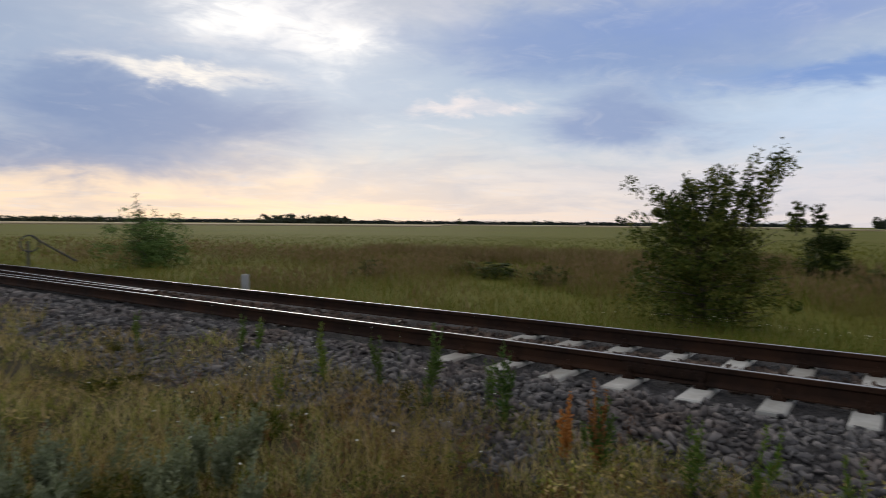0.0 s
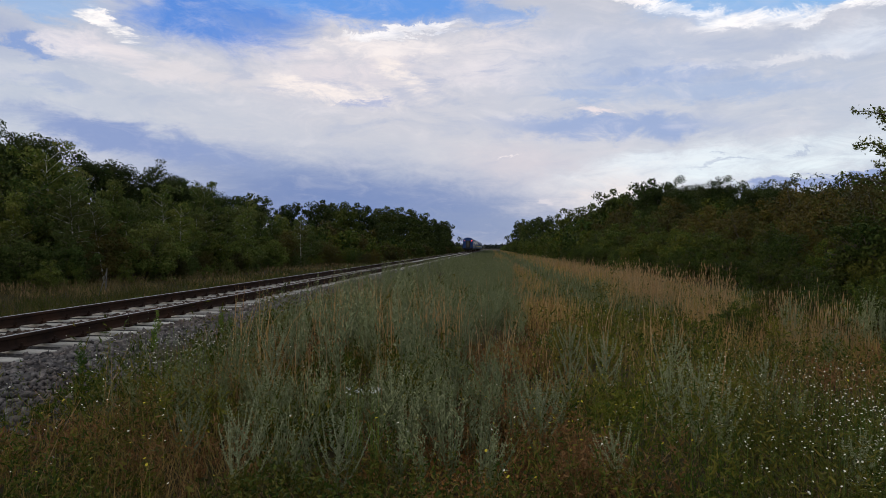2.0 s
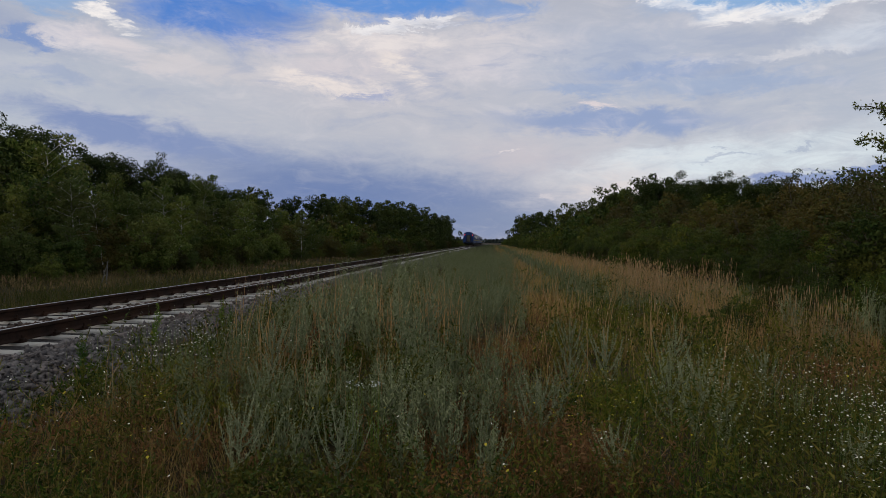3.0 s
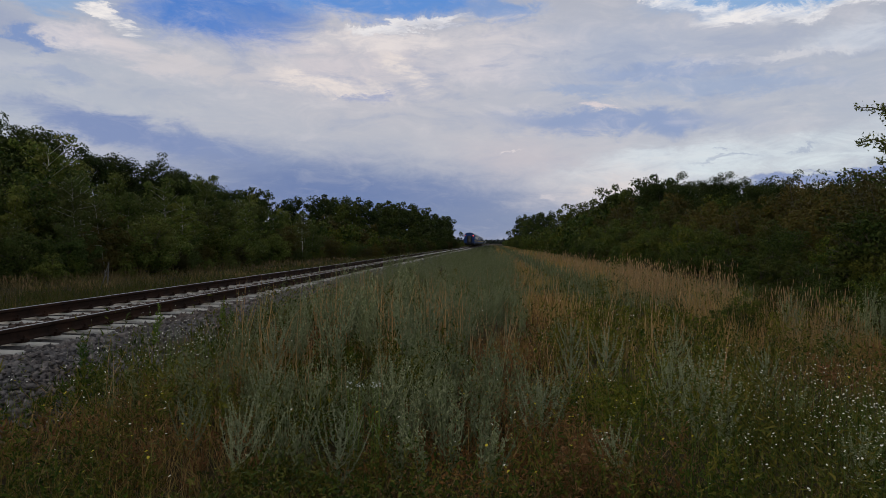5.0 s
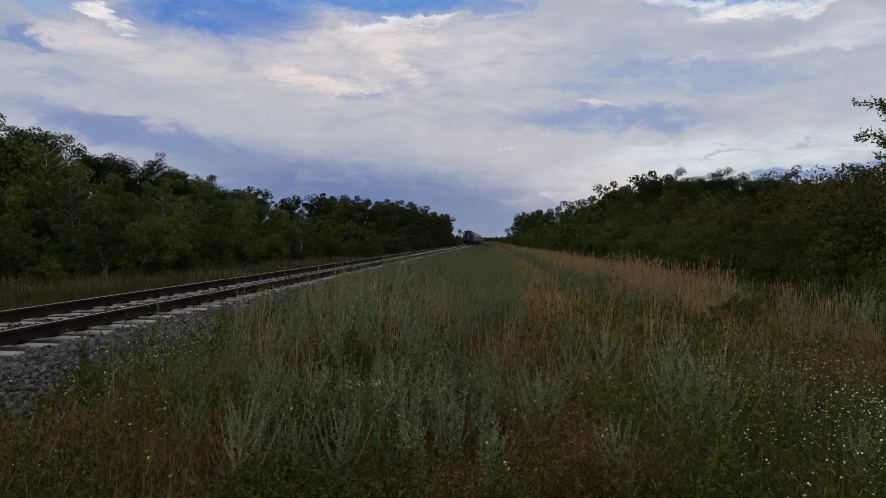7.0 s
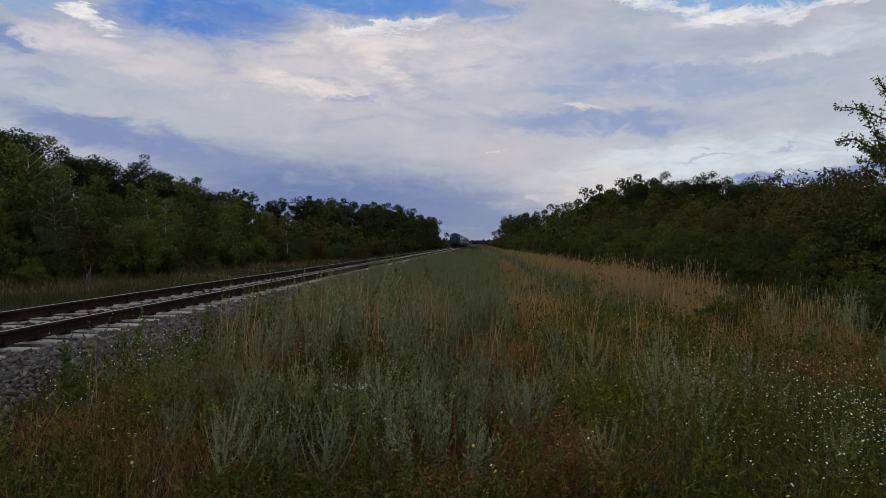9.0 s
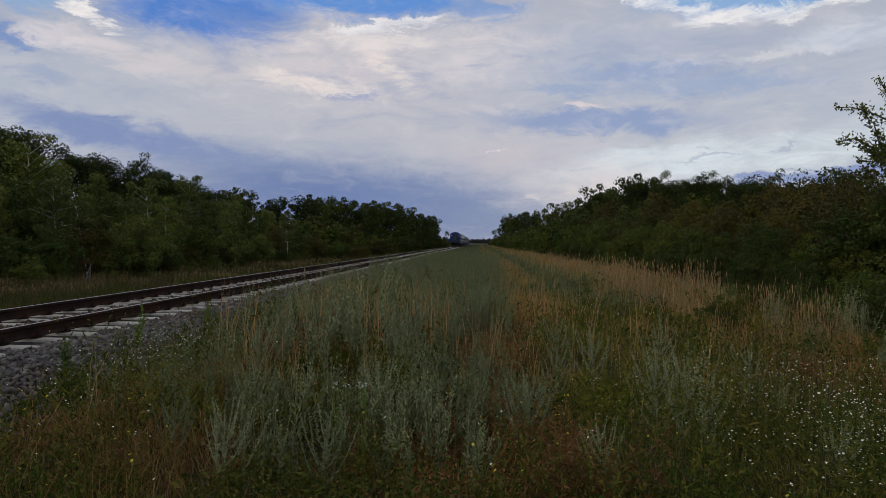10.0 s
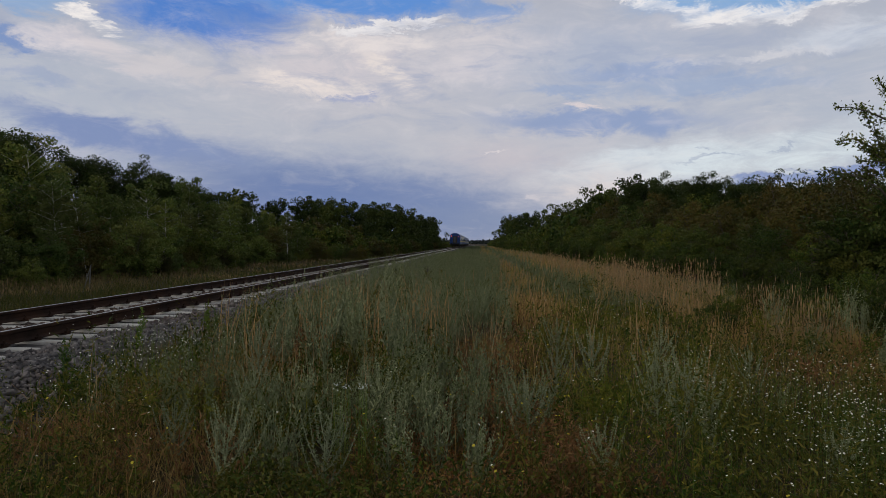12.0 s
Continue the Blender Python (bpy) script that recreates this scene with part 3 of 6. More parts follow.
ground.data.polygons.foreach_set("material_index", ((cent[:, 0] < -10.5) & ~in_wood).astype(np.int32))
tagged(ground, "olive meadow and bare brown verge soil beside the track", "ground", kind="structure")

# the ballast bed under the track
bm = bmesh.new()
prof = [(-3.9, -0.60), (-5.25, -0.27), (-5.7, -0.245), (-8.6, -0.245), (-9.0, -0.27), (-10.4, -0.68)]
stations = [-400, -120, -60] + list(range(-40, 82, 2)) + [120, 200, 400, 900]
rows = []
for y in stations:
    rows.append([bm.verts.new((x, y, z + 0.012 * math.sin(y * 1.7 + x * 2.1))) for x, z in prof])
for r0, r1 in zip(rows, rows[1:]):
    for k in range(len(prof) - 1):
        bm.faces.new((r0[k + 1], r0[k], r1[k], r1[k + 1]))
me = bpy.data.meshes.new("ballast_bed")
bm.to_mesh(me)
bm.free()
me.materials.append(M_BEDSHADE)
ballast = tagged(new("ballast_bed", me), "bed of grey crushed stone under the rails", "ballast", kind="structure")

# ---- rails ----
track = tagged(new("railway_track"), "single railway track of rusty rails on concrete sleepers", "railway track", kind="structure")
RAIL = [(-0.075, -0.18), (0.075, -0.18), (0.075, -0.168), (0.02, -0.150), (0.009, -0.135), (0.009, -0.06), (0.034, -0.045), (0.0375, -0.038), (0.0375, -0.006), (0.031, 0.0), (-0.031, 0.0), (-0.0375, -0.006), (-0.0375, -0.038), (-0.034, -0.045), (-0.009, -0.06), (-0.009, -0.135), (-0.02, -0.150), (-0.075, -0.168)]


def rail_mesh(line, profile=RAIL, dz=0.0):
    """The rail's section drawn along a line of (x, y)."""
    bm = bmesh.new()
    rings = [[bm.verts.new((x + px, y, pz + dz)) for px, pz in profile] for x, y in line]
    n = len(profile)
    for r0, r1 in zip(rings, rings[1:]):
        for k in range(n):
            bm.faces.new((r0[k], r0[(k + 1) % n], r1[(k + 1) % n], r1[k]))
    bm.faces.new(rings[0][::-1])
    bm.faces.new(rings[-1])
    bmesh.ops.recalc_face_normals(bm, faces=bm.faces)
    return bm


TOPSTRIP = [(-0.024, 0.0), (0.020, 0.0), (0.018, 0.002), (-0.022, 0.002)]
for x in (-6.338, -7.933):
    line = [(x, y) for y in (-400, -100, 0, 100, 300, 900)]
    r = part("rail", rail_mesh(line), M_RUST, track, "rust-brown steel rail")
    part("running_surface", rail_mesh(line, TOPSTRIP), M_STEEL, r, "polished bright top of the rail")
# guard rails that meet in a point between the running rails
for line in ([(-6.69, -11.5), (-6.66, -14.0), (-6.62, -18.0), (-6.60, -90.0)], [(-6.78, -11.5), (-6.90, -14.5), (-7.07, -19.4), (-7.60, -32.0), (-7.66, -90.0)]):
    r = part("guard_rail", rail_mesh(line, dz=-0.01), M_RUST, track, "rusty inner guard rail ending in a point")
    part("guard_rail_top", rail_mesh(line, TOPSTRIP, dz=-0.01), M_STEEL, r)

# ================= trees =================


def make_tree(name, seed, height, radius, base, kind, leaf_mat, bark, n_leaves, leaf, stems=1, limbs=16, label="", category="tree", spread=0.16, hang=0.0, trunk_r=None, sparse_top=0.0, clump=110, tight=0.095, detail=True, lean_by=0.28):
    """A thing: tapered stems with limbs, and a crown of single leaves gathered round the limbs. base: where the crown starts, as a share of the height."""
    rng = np.random.default_rng(seed)
    root = tagged(new(name), label, category)
    wood, tips = [], []
    trunk_r = trunk_r or 0.022 * height
    for s in range(stems):
        a0 = rng.uniform(0, 2 * np.pi)
        lean = (0.04 if stems == 1 else lean_by) * height * rng.uniform(0.3, 1.0)
        hs = height * (1.0 if s == 0 else rng.uniform(0.6, 0.97))
        t = np.linspace(0, 1, 8)
        off = np.column_stack([np.cos(a0) * lean * t ** 1.3, np.sin(a0) * lean * t ** 1.3, t * hs - 0.12])
        off[:, :2] += np.cumsum(rng.normal(0, 0.012 * height, (8, 2)), 0) * t[:, None]
        r = trunk_r / math.sqrt(stems) * (1 - 0.92 * t) + 0.006
        wood.append(tube(off, r, 7) if detail else tube(off[::2], r[::2], 4))
        nl = max(4, limbs // stems)
        for i in range(nl):
            f = base + (0.97 - base) * (i + rng.uniform(0, 0.9)) / nl
            p0 = np.array([np.interp(f, t, off[:, k]) for k in range(3)])
            q = (f - base) / (1 - base)
            if kind == "dome":
                env = math.sqrt(max(0.03, 1 - (q * 1.6 - 0.55) ** 2 / 1.25)) if q > 0.15 else 0.72 + 0.9 * q
            elif kind == "cone":
                env = (0.55 + 2.0 * q) if q < 0.22 else 1.0 - 0.88 * (q - 0.22) / 0.78
            else:  # shrub
                env = 1.0 - 0.75 * q ** 2.2
            env *= radius * rng.uniform(0.62, 1.12)
            az = i * 2.39996 + rng.uniform(-0.5, 0.5) + a0
            rise = rng.uniform(0.15, 0.75) * env * (0.5 + q) - hang * env * 0.5
            u = np.linspace(0, 1, 5)
            pts = p0 + np.column_stack([np.cos(az) * env * u, np.sin(az) * env * u, rise * u - hang * env * 0.35 * u ** 2])
            pts[:, :2] += rng.normal(0, 0.04 * env, (5, 2)) * u[:, None]
            if detail or i % 3 == 0:
                wood.append(tube(pts[::2], (max(0.010, 0.30 * trunk_r * (1 - 0.7 * q)) * (1 - 0.85 * u) + 0.004)[::2], 3))
            tips.append((pts, env, q))
    weights = np.array([max(0.15, e) * (1 - sparse_top * q) for _, e, q in tips])
    counts = np.maximum(12, n_leaves * weights / weights.sum()).astype(int)
    C, N = [], []
    for (pts, env, q), c in zip(tips, counts):
        nb = max(2, int(c / clump))
        u = rng.uniform(0.25, 1.05, nb)
        seat = np.column_stack([np.interp(u, np.linspace(0, 1.05, 5), pts[:, k]) for k in range(3)])
        seat += rng.normal(0, spread * env * (1 - 0.5 * sparse_top * q) + 0.03, (nb, 3))
        k = rng.integers(0, nb, c)
        # leaves lie on the outside of rounded clumps, most of them above
        d = rng.normal(0, 1, (c, 3)) + np.array([0, 0, 0.25])
        d /= np.linalg.norm(d, axis=1, keepdims=True)
        size = ((tight * radius * 1.9 + 0.06) * rng.uniform(0.6, 1.3, nb))[k][:, None]
        p = seat[k] + d * size * rng.uniform(0.55, 1.1, (c, 1)) ** 0.7 * np.array([1.05, 1.05, 0.88])
        p[:, 2] -= hang * np.abs(rng.normal(0, 0.3, c)) * radius * 0.6
        C.append(p)
        N.append(d + rng.normal(0, 0.45, (c, 3)))
    C, N = np.concatenate(C), np.concatenate(N)
    N /= np.linalg.norm(N, axis=1, keepdims=True)
    above = C[:, 2] > 0.05
    C, N = C[above], N[above]
    V, F = joined(wood)
    part_mesh("trunk", mesh_np("trunk", V, F, bark), root)
    V, F = leaf_tris(rng, C, leaf, leaf * 0.66, hang) if hang else facing_tris(rng, C, N, leaf, leaf * 0.66)
    part_mesh("crown", mesh_np("crown", V, F, leaf_mat), root)
    return root


def put(ob, x, y, turn=0.0, s=1.0, sz=None, sink=0.0):
    """Stand a thing on the ground."""
    z = float(ground_z(x, y)) - sink
    ob.matrix_basis = Matrix.LocRotScale((x, y, z), Euler((0, 0, radians(turn))), (s, s, sz or s))
    return ob


def again(ob, x, y, turn=0.0, s=1.0, sz=None, sink=0.0, label=""):
    z = float(ground_z(x, y)) - sink
    c = copy_thing(ob, Matrix.Identity(4))
    c.matrix_basis = Matrix.LocRotScale((x, y, z), Euler((0, 0, radians(turn))), (s, s, sz or s))
    return tagged(c, label)


# ---- single trees and bushes of the meadow side ----
bush = put(make_tree("field_bush", 11, 3.15, 1.70, 0.03, "dome", L_BUSH, M_BARK, 17000, 0.095, stems=6, limbs=84, label="tall dark green bush with airy wind-blown top twigs", category="bush", spread=0.20, clump=45, tight=0.060, lean_by=0.20), -15.6, -3.9)
rng = np.random.default_rng(110)
for k in range(30):
    y1 = rng.uniform(-1.35, 1.75)
    start = np.array([rng.normal(0, 0.3), y1 * 0.45, 2.0])
    tip = np.array([rng.normal(0, 0.5), y1, 2.95 + 0.62 * (y1 + 0.2) / 1.6 * (y1 > -0.4) - 0.25 * max(0.0, -y1 - 0.3) + rng.uniform(-0.25, 0.55)])
    u = np.linspace(0, 1, 6)[:, None]
    line = start * (1 - u) + tip * u + np.array([[0, 0, 0.12]]) * np.sin(u * 3.1)
    V, F = tube(line, np.linspace(0.014, 0.004, 6), 3)
    twig = part_mesh("branch", mesh_np("branch", V, F, M_BARK), bush, "thin wind-blown twig")
    q = rng.uniform(0.2, 1.02, 120)
    C = np.column_stack([np.interp(q, np.linspace(0, 1, 6), line[:, i]) for i in range(3)]) + rng.normal(0, 0.075, (120, 3))
    V, F = leaf_tris(rng, C, 0.115, 0.07)
    part_mesh("leaves", mesh_np("leaves", V, F, L_BUSH), twig)
put(make_tree("round_bush", 12, 1.95, 0.95, 0.03, "dome", L_BUSH, M_BARK, 11000, 0.105, stems=4, limbs=90, label="small round dark green bush in the meadow", category="bush", lean_by=0.08, clump=35, spread=0.10, tight=0.10), -32.9, -3.2)
put(make_tree("willow_bush", 13, 2.3, 2.1, 0.03, "shrub", L_WILLOW, M_BARK, 9000, 0.12, stems=6, limbs=48, label="grey-green willow bush beside the track", category="bush"), -18.2, -31.6)
put(make_tree("sapling", 14, 3.9, 0.75, 0.40, "cone", L_BUSH, M_BARK, 420, 0.12, stems=3, limbs=24, label="thin sparse sapling rising out of a willow bush", category="tree", sparse_top=0.3), -18.6, -32.4)
put(make_tree("birch_tree", 15, 7.7, 1.65, 0.20, "cone", L_BIRCH, M_BIRCHBARK, 15500, 0.13, limbs=50, label="white-trunked birch with a drooping green crown", hang=0.8, spread=0.16, trunk_r=0.11, sparse_top=0.3), -22.4, 7.4, 0, 1.0, 1.05)
put(make_tree("young_birch", 16, 4.2, 0.95, 0.08, "cone", L_BIRCH, M_BIRCHBARK, 7000, 0.12, stems=3, limbs=36, label="young birch with a loose crown at the wood's edge", sparse_top=0.5, lean_by=0.1), -23.9, 5.1)
scrub = put(make_tree("dark_shrub", 17, 1.5, 0.55, 0.03, "dome", L_BUSH, M_BARK, 2600, 0.10, stems=3, limbs=24, label="dark green shrub among dry grass", category="bush"), -17.6, 0.9)
for x, y, sc, sz in ((-24.5, 0.3, 1.5, 0.75), (-25.5, 2.0, 1.8, 0.8), (-26.0, 3.6, 1.6, 0.85), (-24.0, 3.2, 1.3, 0.7), (-28.0, -0.8, 1.5, 0.6), (-21.5, 5.9, 1.2, 0.8), (-20.6, 9.2, 1.2, 0.7), (-24.0, -14.5, 1.6, 0.5), (-25.5, -17.0, 1.5, 0.45), (-21.5, -19.5, 1.3, 0.5), (-23.0, -11.5, 1.4, 0.5)):
    again(scrub, x, y, x * 50, sc, sz, label="low mound of dark green scrub in the meadow")
for k, (x, y, sc, sz) in enumerate(((-24.2, 8.6, 2.3, 2.2), (-23.6, 6.6, 2.1, 2.0), (-25.0, 11.0, 2.3, 2.5), (-26.5, 13.5, 2.4, 2.9), (-24.5, 15.5, 2.2, 2.6), (-27.5, 17.0, 2.4, 2.9), (-26.0, 20.0, 2.2, 2.6))):
    again(scrub, x, y, k * 67, sc, sz, label="tall dark green shrub at the edge of the wood")
put(make_tree("willow_thicket", 18, 1.9, 2.9, 0.02, "shrub", L_WILLOW, M_BARK, 22000, 0.115, stems=12, limbs=96, label="wide low mound of pale green willow scrub", category="bush", spread=0.2), -19.0, 13.6)
# a forked, half-dead tree with a white trunk
fork = tagged(new("forked_birch"), "forked pale-trunked birch with few russet leaves", "tree")
rng = np.random.default_rng(19)
t = np.linspace(0, 1, 7)[:, None]
wood = [tube(np.array([[0, 0, -0.1]]) * (1 - t) + np.array([[0.05, 0, 1.9]]) * t, np.linspace(0.21, 0.15, 7), 8),
        tube(np.array([[0.05, 0, 1.8]]) * (1 - t) + np.array([[-0.75, -0.8, 5.0]]) * t + 0.06 * np.sin(t * 6), np.linspace(0.14, 0.03, 7), 6),
        tube(np.array([[0.05, 0, 1.8]]) * (1 - t) + np.array([[0.35, 0.35, 5.6]]) * t + 0.05 * np.sin(t * 5), np.linspace(0.14, 0.03, 7), 6)]
C = []
for k in range(22):
    f = rng.uniform(0.35, 1.0)
    p = np.array([0.05, 0, 1.8]) * (1 - f) + np.array([0.35, 0.35, 5.6] if k % 3 else [-0.75, -0.8, 5.0]) * f
    q = p + rng.normal(0, 0.55, 3) + np.array([0, 0, 0.3])
    wood.append(tube(p * (1 - t) + q * t, np.linspace(0.03, 0.006, 7), 4))
    C.append(q + rng.normal(0, 0.26, (120 if k % 3 else 40, 3)))
V, F = joined(wood)
part_mesh("trunk", mesh_np("trunk", V, F, M_BIRCHBARK), fork)
V, F = leaf_quads(rng, np.concatenate(C), 0.11, 0.07)
part_mesh("crown", mesh_np("crown", V, F, L_RUSSET), fork, "thin russet leaves")
put(fork, -20.3, 20.4, 0, 0.86)
# two trees far out in the meadow
far_tree = make_tree("field_tree", 20, 8.6, 2.3, 0.10, "dome", L_OAK, M_BARK, 4200, 0.42, limbs=26, label="lone dark tree far out in the meadow")
put(far_tree, -193, -25.5)
again(far_tree, -192, -20.3, 140, 0.92)

# ---- woods on the left of the track ----
oaks = [make_tree("oak_tree", 30 + i, 10.0, 4.2, 0.14, "dome", L_OAK, M_BARK, 34000, 0.235, limbs=64, label="broad dark green oak in the wood", tight=0.085, clump=70, spread=0.12, trunk_r=0.24) for i in range(3)]
far_oaks = [make_tree("oak_tree", 35 + i, 10.0, 4.6, 0.08, "dome", L_OAK, M_BARK, 7500, 0.46, limbs=44, label="broad dark green oak far along the track", spread=0.16, trunk_r=0.24, detail=False, clump=60, tight=0.10) for i in range(2)]
saplings = [make_tree("birch_sapling", 40 + i, 5.2, 1.35, 0.06, "dome" if i % 2 else "cone", L_BIRCH, M_BIRCHBARK, 8500, 0.135, limbs=40, label="slim young birch with a pale stem at the wood's edge", spread=0.2, trunk_r=0.05) for i in range(4)]
slender = [make_tree("slender_birch", 45 + i, 5.6, 1.1, 0.42, "dome", L_BIRCH, M_BIRCHBARK, 4200, 0.125, limbs=28, label="slender birch with a bare white stem", spread=0.2, trunk_r=0.045) for i in range(2)]
shrubs = [make_tree("shrub", 50 + i, 3.4, 1.8, 0.02, "shrub", L_SHRUB, M_BARK, 9000, 0.140, stems=6, limbs=48, label="dense green shrub in the thicket", category="bush", spread=0.2) for i in range(4)]
near_shrubs = [make_tree("shrub", 55 + i, 3.4, 1.8, 0.02, "shrub", L_SHRUB, M_BARK, 12000, 0.110, stems=6, limbs=52, label="dense dark green shrub beside the footpath", category="bush", spread=0.16, clump=170, tight=0.075) for i in range(3)]
russets = [make_tree("russet_shrub", 60 + i, 3.6, 1.8, 0.03, "shrub", L_RUSSET, M_BARK, 9000, 0.135, stems=5, limbs=44, label="olive and russet shrub in the thicket", category="bush", spread=0.2) for i in range(2)]
far_shrubs = [make_tree("shrub", 65 + i, 3.9, 2.1, 0.02, "shrub", L_SHRUB, M_BARK, 1700, 0.40, stems=4, limbs=28, label="dense green shrub far along the track", category="bush", spread=0.2, detail=False, clump=45, tight=0.12) for i in range(3)]
far_russets = [make_tree("russet_shrub", 68 + i, 4.0, 2.1, 0.02, "shrub", L_RUSSET, M_BARK, 1600, 0.40, stems=4, limbs=28, label="olive and russet shrub far along the track", category="bush", spread=0.2, detail=False, clump=45, tight=0.12) for i in range(2)]
edge_shrubs = [make_tree("edge_shrub", 80 + i, 3.4, 1.8, 0.02, "shrub", L_BIRCH, M_BARK, 9000, 0.135, stems=6, limbs=48, label="olive-green young scrub at the wood's edge", category="bush", spread=0.2) for i in range(3)]
used = set()


def stand(protos, x, y, turn, s, sz=None):
    """The prototype itself the first time, a copy after that."""
    if protos is shrubs and x > 0 and y < 42:
        protos = near_shrubs
    if y > 85:
        protos = far_oaks if protos is oaks else far_russets if protos is russets else far_shrubs
    ob = protos[int(abs(x * 7.3 + y * 3.1)) % len(protos)]
    if ob.name not in used:
        used.add(ob.name)
        return put(ob, x, y, turn, s, sz)
    return again(ob, x, y, turn, s, sz)


rng = np.random.default_rng(5)
OAKS_LEFT = ((-37.3, 40, 9.4), (-37, 50, 9.4), (-43, 58, 9.6), (-37.5, 62, 9.2), (-36, 68, 8.8), (-33.5, 69, 7.4), (-34, 80, 7.4), (-33.5, 87, 7.6), (-41, 43, 9.0), (-32, 100, 7.4), (-29, 108, 8.0), (-27, 118, 8.6), (-26, 130, 8.9),
             (-24, 142, 9.2), (-23, 154, 9.6), (-22, 168, 9.8), (-20.5, 182, 9.6), (-19.5, 198, 9.4), (-18.6, 215, 9.4), (-18, 232, 9.6), (-17.5, 250, 9.6), (-42, 74, 8.0), (-36, 95, 7.6), (-32, 128, 8.8), (-29, 165, 9.6), (-38, 78, 8.0))
for x, y, h in OAKS_LEFT:
    stand(oaks, x, y, rng.uniform(0, 360), h / 10.0)
y = 10.0
while y < 520:
    step = 1.5 + y * 0.012
    edge = -20.5 if y > 30 else -25.0 + 0.16 * (y - 4)
    edge += 4.0 * min(1.0, max(0.0, (y - 90) / 200))
    h = (5.0 + 0.7 * math.sin(y * 0.21) + rng.uniform(-0.6, 0.7)) * (0.86 + 0.14 * min(1.0, max(0.0, (y - 12) / 28)))
    if y > 256:
        h *= 0.5
    for row in range(3 if y < 90 else 2):
        x = edge - row * 3.2 - rng.uniform(0, 1.6)
        yy = y + rng.uniform(-0.8, 0.8)
        pick = rng.random()
        hh = h * (0.64, 0.90, 1.04)[row]
        if row == 0 and pick < 0.45:
            stand(edge_shrubs, x + 0.8, yy, rng.uniform(0, 360), hh / 3.9)
        elif pick < 0.62:
            stand(saplings, x, yy, rng.uniform(0, 360), hh / 4.9 * rng.uniform(0.9, 1.2))
        elif pick < 0.75:
            stand(russets, x, yy, rng.uniform(0, 360), hh / 3.8)
        else:
            stand(edge_shrubs if pick < 0.90 else shrubs, x, yy, rng.uniform(0, 360), hh / 3.6)
    y += step * (1.35 if y < 85 else 1.7)
for x, y, s in ((-20.6, 31, 0.9), (-20.4, 33.2, 0.75), (-19.9, 40.2, 0.8), (-19.2, 51, 0.85), (-21.8, 16.5, 0.85), (-18.6, 63, 0.9)):
    c = stand(slender, x, y, rng.uniform(0, 360), s)
    c.rotation_euler = (rng.normal(0, 0.10), rng.normal(0, 0.10), rng.uniform(0, 6.28))
for x, y, sc in ((-28.7, 25.0, 1.35), (-27.0, 22.8, 1.2), (-30.5, 27.5, 1.4), (-31.5, 24.0, 1.4), (-30.0, 21.5, 1.3)):
    stand(shrubs, x, y, rng.uniform(0, 360), sc)
for x, y, sc in ((-27.2, 17.5, 1.02), (-28.5, 19.4, 1.05), (-26.2, 14.6, 0.98), (-29.5, 23.0, 1.0)):
    stand(saplings, x, y, rng.uniform(0, 360), sc)
# low scrub that breaks the edge of the wood
for k in range(46):
    y = 15 + k * 1.9 + rng.uniform(-0.8, 0.8)
    if 18 < y < 27:
        continue
    stand(russets if k % 3 == 0 else edge_shrubs, -18.6 - rng.uniform(0, 1.8) - (2.5 if y < 24 else 0.0), y, rng.uniform(0, 360), rng.uniform(0.22, 0.48))
y = 70.0
while y < 300:
    stand(russets if rng.random() < 0.4 else shrubs, -14.6 - rng.uniform(0, 3.0), y, rng.uniform(0, 360), rng.uniform(0.35, 0.75))
    y += 2.0 + y * 0.012
# ---- thicket on the right of the track ----
y = 15.0
while y < 620:
    step = 1.7 + y * 0.014
    for row, (x0, hr) in enumerate(((9.9, 2.3), (12.4, 3.7), (15.6, 5.0), (19.5, 6.0), (23.0, 6.6))[:5 if y < 120 else 2]):
        x = x0 + rng.uniform(-0.5, 0.9) + (0 if y < 150 else -1.0)
        yy = y + rng.uniform(-0.9, 0.9)
        h = hr * (0.85 + 0.3 * rng.random()) * (0.50 + 0.50 * min(1.0, y / 80))
        stand(russets if row >= 2 and rng.random() < 0.5 and y > 22 else shrubs, x, yy, rng.uniform(0, 360), h / 3.3)
    y += step * (1.4 if y < 85 else 1.7)
for x, y, h in ((22, 88, 8.8), (21.5, 74, 7.4), (21, 62, 6.8), (21.5, 53, 5.9), (22, 46, 5.2), (20.2, 82, 8.2), (23.5, 93, 8.8), (22, 68, 6.9), (24, 58, 6.4), (20.5, 97, 8.6), (19, 116, 8.4), (20, 105, 9.0), (18, 128, 8.2), (17, 155, 8.6), (15.5, 190, 9.4), (14.5, 230, 10.5), (13.5, 275, 11.6), (13.5, 330, 12.0)):
    stand(oaks, x, y, rng.uniform(0, 360), h / 10.0)
for x, y, s in ((8.0, 16.8, 0.36), (7.3, 15.0, 0.30), (8.7, 15.4, 0.42), (7.0, 17.2, 0.28), (8.4, 13.6, 0.36), (9.0, 18.6, 0.45), (6.6, 13.2, 0.20), (10.7, 19.0, 0.92), (11.9, 18.7, 1.12), (12.7, 18.3, 1.30), (4.6, 13.3, 0.22), (5.1, 13.6, 0.26), (4.9, 12.9, 0.17)):
    stand(shrubs, x, y, rng.uniform(0, 360), s)
hawthorn = put(make_tree("hawthorn_tree", 71, 5.6, 1.75, 0.03, "dome", L_OAK, M_BARK, 36000, 0.105, stems=3, limbs=84, label="dark thorny tree with bare twigs against the sky", spread=0.15, sparse_top=0.0, clump=150, tight=0.10), 13.3, 19.0, 100)

